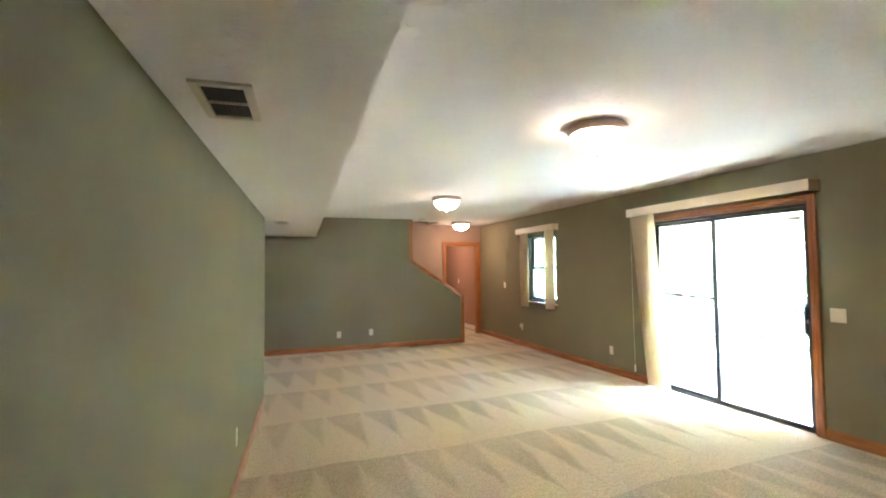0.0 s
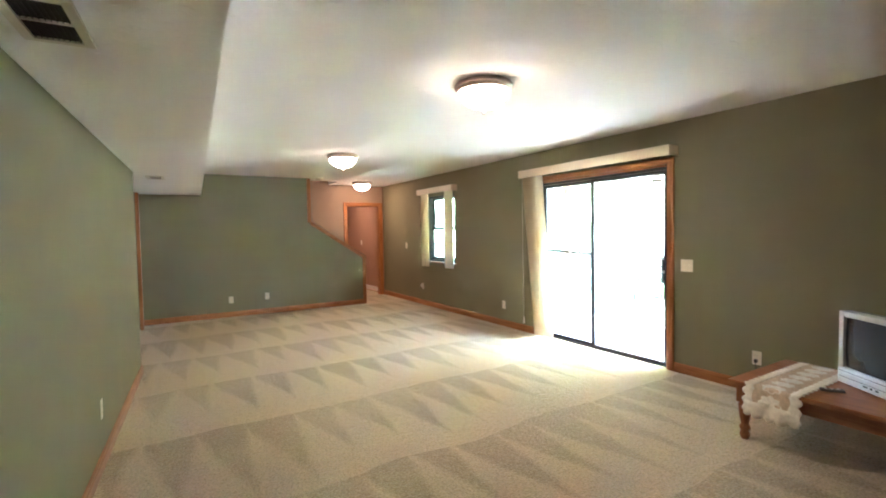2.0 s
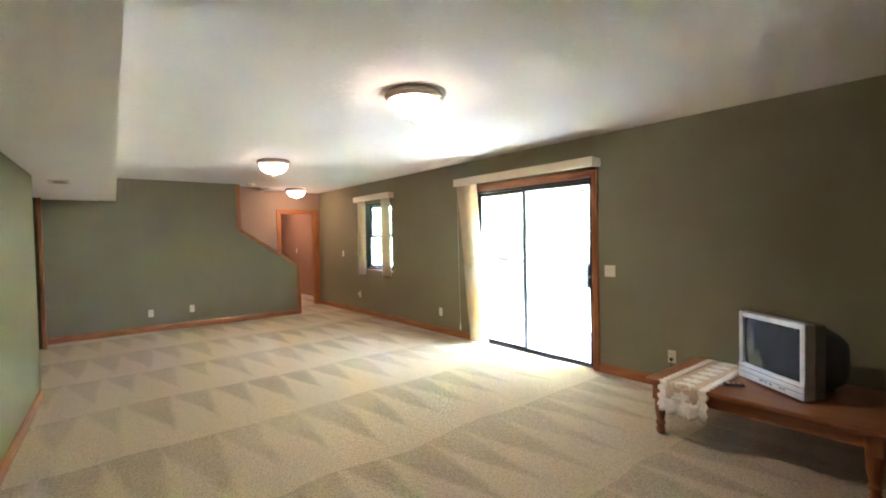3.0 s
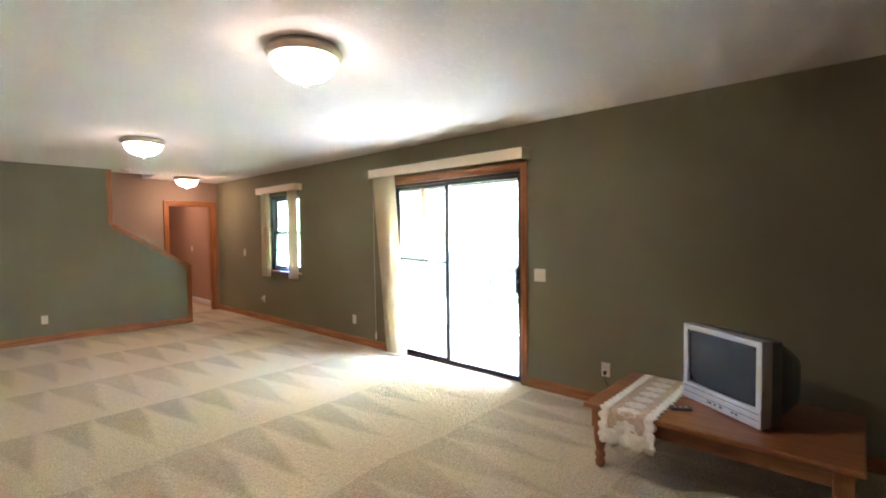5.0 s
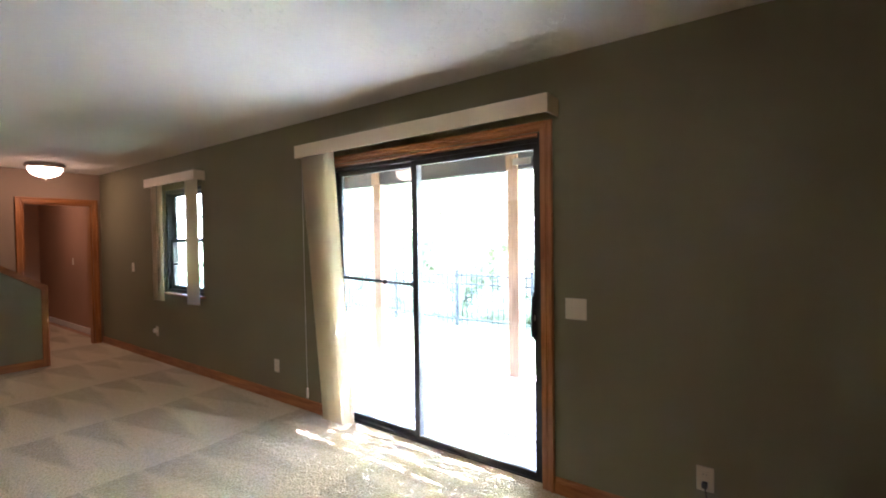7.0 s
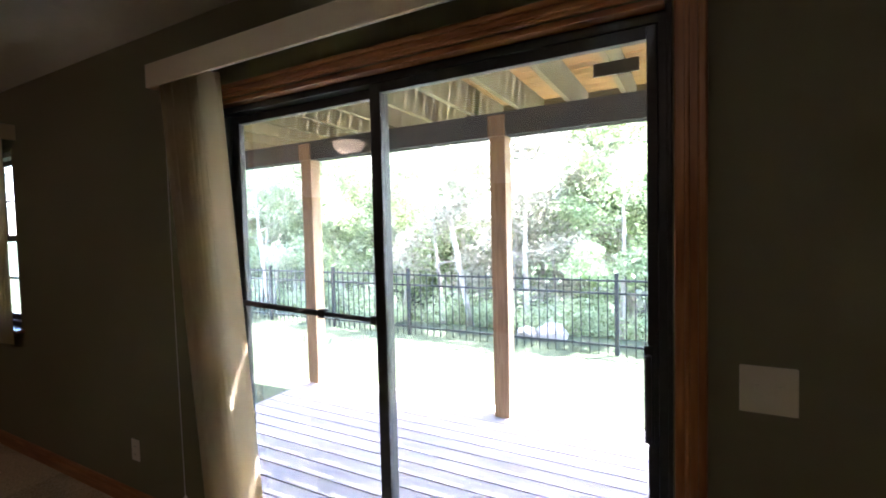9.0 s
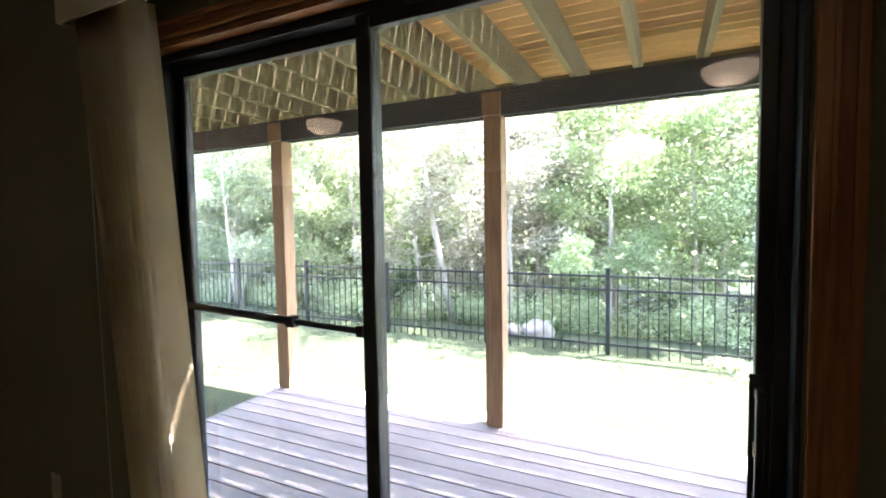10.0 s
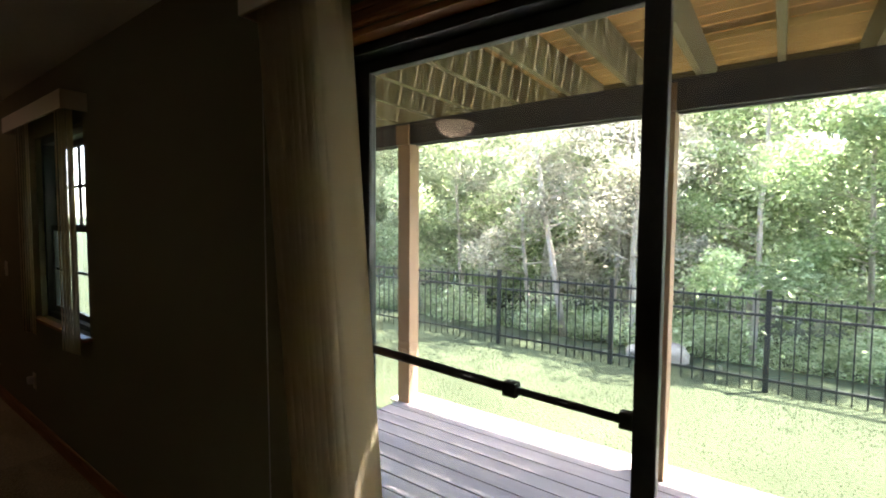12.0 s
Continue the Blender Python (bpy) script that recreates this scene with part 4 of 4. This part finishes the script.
part("rim_joist", boxes(((2.44, -3.4, GZ - 0.1), (2.48, 3.70, DECK_Z - 0.028))), BEAM_WOOD, LD)
part("rim_joist", boxes(((0.18, 3.66, GZ - 0.1), (2.44, 3.70, DECK_Z - 0.028))), BEAM_WOOD, LD)
plank = boxes(((-0.069, -3.4, -0.026), (0.069, 3.72, 0.0), 0.003))
plank_mesh = mesh_of("plank", plank, DECK_WOOD)
for i in range(16):
    piece("plank", plank_mesh, LD, (0.245 + 0.1465 * i, 0, DECK_Z))

structure("edging", boxes(((2.485, -3.4, GZ - 0.1), (2.77, 3.95, GZ + 0.022), 0.01)), CONCRETE, "pale concrete mowing strip along the deck", "edging")


def boulder(at, size, seed):
    """A rounded limestone lump with uneven facets, put in place of a pale bush."""
    bm = bmesh.new()
    bmesh.ops.create_icosphere(bm, subdivisions=3, radius=1.0)
    for v in bm.verts:
        k = 1 + 0.35 * noise.noise(v.co * 1.6 + Vector((seed, 0, 0))) + 0.08 * noise.noise(v.co * 6)
        v.co = Vector((v.co.x * size[0], v.co.y * size[1], max(v.co.z, -0.5) * size[2])) * k
    for f in bm.faces:
        f.smooth = True
    ob = tagged(part("boulder", bm, LIMESTONE, None), "pale rounded lump behind the garden fence, standing in for a whitish bush", "boulder", "boulders by the fence")
    ob.matrix_world = pose(*at, 0, 0, 40 * seed)
    return ob


boulder((5.75, 1.95, ground_z(5.75, 1.95) + 0.05), (0.20, 0.24, 0.18), 1)
boulder((5.7, 2.35, ground_z(5.7, 2.35) + 0.05), (0.15, 0.18, 0.12), 2)

# deck of the upper storey
UD = thing("upper_deck", "wooden balcony deck on joists above the patio", "balcony", (0, 0, 0))
JZ = 2.43
part("beam", boxes(((2.335, -5.0, JZ - 0.200), (2.378, 6.2, JZ - 0.001), 0.004), ((2.432, -5.0, JZ - 0.200), (2.475, 6.2, JZ - 0.001), 0.004)), BEAM_WOOD, UD, "dark stained doubled beam")
joist_mesh = mesh_of("joist", boxes(((0.17, -0.019, 0.0), (3.03, 0.019, 0.235), 0.003)), JOIST_WOOD)
for i in range(-12, 15):
    piece("joist", joist_mesh, UD, (0, 0.045 + 0.406 * i, JZ))
part("rim_joist", boxes(((3.03, -5.0, JZ), (3.07, 6.2, JZ + 0.235), 0.003)), JOIST_WOOD, UD)
part("ledger", boxes(((0.161, 6.0, JZ), (3.03, 6.04, JZ + 0.235), 0.003)), JOIST_WOOD, UD)
board_mesh = mesh_of("board", boxes(((-0.0682, -5.0, 0.0), (0.0682, 6.2, 0.026), 0.003)), BOARD_WOOD)
for i in range(20):
    piece("board", board_mesh, UD, (0.24 + 0.1455 * i, 0, JZ + 0.237))


def deck_post(y):
    ob = thing("deck_post", "square cedar post with a notched top under the balcony beam", "post", (2.405, y, DECK_Z), 0, "balcony posts")
    bm = bmesh.new()
    box(bm, (-0.068, -0.070, 0.0), (0.068, 0.070, JZ - 0.201 - DECK_Z), 0.006)
    part("post", bm, POST_WOOD, ob)
    part("post_tongue", boxes(((-0.024, -0.070, JZ - 0.2015 - DECK_Z), (0.021, 0.070, JZ - 0.004 - DECK_Z), 0.002), ((-0.094, -0.075, JZ - 0.2025 - DECK_Z), (-0.071, 0.075, JZ - 0.03 - DECK_Z), 0.004)), POST_WOOD, ob)
    return ob


for y in (3.645, 1.455, -0.575, -2.77):
    deck_post(y)

# unseen house above and around: outer wall and storey added over the room
structure("house_upper_wall", boxes(((0.0, SOUTH - 0.1, H + 0.16), (0.16, 6.2, 5.2)), ((0.0, 6.2, H + 0.001), (0.16, 10.7, 5.2))), SIDING, "tan sided upper storey wall of the house", "wall")
structure("roof", boxes(((-6.6, SOUTH - 0.3, 5.2), (0.5, 10.9, 5.35))), DARK, "plain unseen slab added to close the house above", "roof")


def fence_run(a, b, label, n_posts, skip_first=False):
    """A black metal fence: posts, three rails, pickets running past the rails."""
    a, b = Vector(a), Vector(b)
    d = b - a
    length = math.hypot(d.x, d.y)
    turn = math.degrees(math.atan2(d.y, d.x))
    ob = thing("fence", label, "fence", tuple(a), turn, "garden fence")
    slope = d.z / length
    bay = length / (n_posts - 1)
    rail = mesh_of("rail", boxes(((0, -0.014, -0.014), (bay, 0.014, 0.014), 0.002)), FENCE_METAL)
    picket = mesh_of("picket", boxes(((-0.0065, -0.0065, 0.03), (0.0065, 0.0065, 1.09), 0.001)), FENCE_METAL)
    post = bmesh.new()
    box(post, (-0.026, -0.026, -0.1), (0.026, 0.026, 1.12), 0.003)
    box(post, (-0.031, -0.031, 1.12), (0.031, 0.031, 1.135), 0.004)
    post = mesh_of("fence_post", post, FENCE_METAL)
    for i in range(n_posts):
        z = slope * i * bay
        if not (skip_first and i == 0):
            piece("fence_post", post, ob, (i * bay, 0, z))
        if i == n_posts - 1:
            break
        for rz in (0.16, 0.86, 1.03):
            r = piece("rail", rail, ob, (i * bay, 0, z + rz))
        m = 14
        for k in range(1, m):
            piece("picket", picket, ob, (i * bay + bay * k / m, 0, z))
    return ob


fence_run((5.1, -0.74, -0.31), (5.1, 10.74, -0.31), "black metal picket fence along the lawn", 8)
fence_run((5.1, -0.74, -0.31), (2.45, -1.9, -0.31), "black metal picket fence returning towards the house", 3, True)

# ---- woods ----


def leaf_cloud(name, centers, radii, count, size, mat, parent, seed, label="", loose=0.0):
    """Many small leaf quads gathered in clumps."""
    rng = np.random.default_rng(seed)
    centers, radii = np.asarray(centers), np.asarray(radii)
    pick = rng.integers(0, len(centers), count)
    off = rng.normal(0, 1, (count, 3))
    off /= np.linalg.norm(off, axis=1)[:, None]
    off *= rng.uniform(0.25, 1.0, (count, 1)) ** 0.5 * radii[pick][:, None]
    off[:, 2] *= 0.7
    p = centers[pick] + off
    stray = rng.random(count) < loose
    mid, ext = centers.mean(0), centers.std(0) * 1.25
    p[stray] = mid + rng.normal(0, 1, (int(stray.sum()), 3)) * ext
    a = rng.normal(0, 1, (count, 3))
    a[:, 2] *= 0.5
    a /= np.linalg.norm(a, axis=1)[:, None]
    c = np.cross(a, rng.normal(0, 1, (count, 3)))
    c /= np.linalg.norm(c, axis=1)[:, None]
    s = size * rng.uniform(0.55, 1.3, count)[:, None]
    v = np.stack([p - a * s, p - c * s * 0.45, p + a * s, p + c * s * 0.45], 1).reshape(-1, 3)
    me = bpy.data.meshes.new(name)
    me.from_pydata(v.tolist(), [], np.arange(4 * count).reshape(-1, 4).tolist())
    me.materials.append(mat)
    ob = new(name, me)
    ob.parent = parent
    return tagged(ob, label)


def tree(x, y, height, spread, mat, leaves, seed, low=0.18, trunk=0.09, label="leafy broad-leaved tree in the woods behind the fence"):
    rng = random.Random(seed)
    z0 = ground_z(x, y) - 0.05
    ob = thing("tree", label, "tree", (x, y, z0), 0, "woods behind the fence")
    bm = bmesh.new()
    lean = (rng.uniform(-0.12, 0.12), rng.uniform(-0.12, 0.12))
    pts = []
    for i in range(9):
        f = i / 8
        pts.append((lean[0] * height * f + rng.uniform(-0.05, 0.05) * f, lean[1] * height * f + rng.uniform(-0.05, 0.05) * f, height * 0.9 * f))
    tube(bm, pts, trunk, 9, trunk * 0.2)
    centers, radii = [], []
    limbs = bmesh.new()
    for k in range(14):
        f = low + (0.95 - low) * (k + rng.random()) / 14
        i = min(7, int(f * 8))
        base = Vector(pts[i]).lerp(Vector(pts[i + 1]), f * 8 - i)
        ang = k * 2.4 + rng.uniform(-0.5, 0.5)
        reach = spread * (1.0 - 0.55 * abs(f - 0.45)) * rng.uniform(0.6, 1.1)
        rise = reach * rng.uniform(0.15, 0.6)
        line = [base]
        for s in range(1, 5):
            q = s / 4
            line.append(base + Vector((math.cos(ang) * reach * q + rng.uniform(-0.06, 0.06), math.sin(ang) * reach * q + rng.uniform(-0.06, 0.06), rise * q ** 1.3)))
        tube(limbs, line, trunk * 0.42 * (1.1 - f), 6, 0.006)
        for t in range(3):
            b0 = line[1 + t]
            ta = ang + rng.choice((-1, 1)) * rng.uniform(0.5, 1.1)
            tl = reach * rng.uniform(0.25, 0.5)
            tube(limbs, [b0, b0 + Vector((math.cos(ta) * tl * 0.5, math.sin(ta) * tl * 0.5, tl * 0.3)), b0 + Vector((math.cos(ta) * tl, math.sin(ta) * tl, tl * 0.75))], 0.010, 5, 0.003)
        for q in (2, 3, 4):
            centers.append(tuple(line[q]))
            radii.append(rng.uniform(0.28, 0.55) * spread * 0.6)
        centers.append(tuple(line[4] + Vector((rng.uniform(-0.3, 0.3), rng.uniform(-0.3, 0.3), rng.uniform(-0.1, 0.3)))))
        radii.append(rng.uniform(0.25, 0.45) * spread * 0.6)
    part("trunk", bm, BARK, ob)
    part("limbs", limbs, BARK, ob)
    leaf_cloud("crown", centers, radii, leaves, 0.034 if x < 9 else 0.042 if x < 12 else 0.075, mat, ob, seed, loose=0.12)
    return ob


rt = random.Random(11)
spots = []
for i in range(13):
    spots.append((7.4 + rt.uniform(-0.5, 1.2), -3.2 + 1.35 * i + rt.uniform(-0.4, 0.4), rt.uniform(5.6, 7.2), rt.uniform(1.5, 2.0)))
for i in range(12):
    spots.append((10.4 + rt.uniform(-0.9, 1.2), -4.5 + 2.0 * i + rt.uniform(-0.6, 0.6), rt.uniform(7.0, 9.0), rt.uniform(2.2, 2.9)))
for i in range(11):
    spots.append((13.6 + rt.uniform(-0.8, 1.0), -4.0 + 2.7 * i + rt.uniform(-0.7, 0.7), rt.uniform(10.0, 12.5), rt.uniform(3.0, 3.7)))
for k, (x, y, hgt, sp) in enumerate(spots):
    pale = x < 9 and 2.3 < y < 5.4
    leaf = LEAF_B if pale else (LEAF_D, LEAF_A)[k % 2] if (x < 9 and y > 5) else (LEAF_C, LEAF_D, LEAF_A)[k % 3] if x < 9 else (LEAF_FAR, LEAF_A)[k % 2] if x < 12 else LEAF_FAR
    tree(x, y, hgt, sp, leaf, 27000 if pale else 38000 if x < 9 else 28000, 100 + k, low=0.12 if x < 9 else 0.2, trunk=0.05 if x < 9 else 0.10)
for x, y, hgt, sp, seed in ((6.7, 9.4, 5.2, 1.5, 301), (6.9, 9.9, 5.6, 1.5, 302), (6.6, 3.75, 6.4, 1.2, 303), (6.8, 2.7, 4.2, 1.3, 304)):
    tree(x, y, hgt, sp, LEAF_D if y > 5 else LEAF_B if y < 3 else LEAF_A, 7000, seed, low=0.30, trunk=0.062, label="slender pale-barked tree with visible trunk behind the fence")
# far woods and undergrowth
rb = np.random.default_rng(8)
far_c = [(rb.uniform(14, 24), y, 0.0) for y in rb.uniform(-10, 38, 900)]
far_c = [(x, y, ground_z(x, y) + rb.uniform(0.3, 13.0)) for x, y, z in far_c]
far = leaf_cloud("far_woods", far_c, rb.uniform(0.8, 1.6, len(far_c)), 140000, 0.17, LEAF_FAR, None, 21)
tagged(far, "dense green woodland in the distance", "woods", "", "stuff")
un_c = [(rb.uniform(5.9, 9.5), y, 0.0) for y in rb.uniform(-4, 15, 260)]
un_c = [(x, y, ground_z(x, y) + rb.uniform(0.05, 0.55)) for x, y, z in un_c]
und = leaf_cloud("undergrowth", un_c, rb.uniform(0.25, 0.5, len(un_c)), 50000, 0.035, LEAF_A, None, 22)
tagged(und, "leafy green undergrowth behind the fence", "undergrowth", "", "stuff")
bed_c = [(5.2 - 2.5 * f + rb.uniform(-0.12, 0.12), -0.40 - 1.09 * f + rb.uniform(-0.12, 0.12), GZ + 0.03) for f in rb.uniform(0, 1, 70)]
bed = leaf_cloud("ground_cover", bed_c, rb.uniform(0.08, 0.16, len(bed_c)), 5000, 0.025, LEAF_C, None, 23)
tagged(bed, "low green ground cover along the fence foot", "plants", "", "stuff")
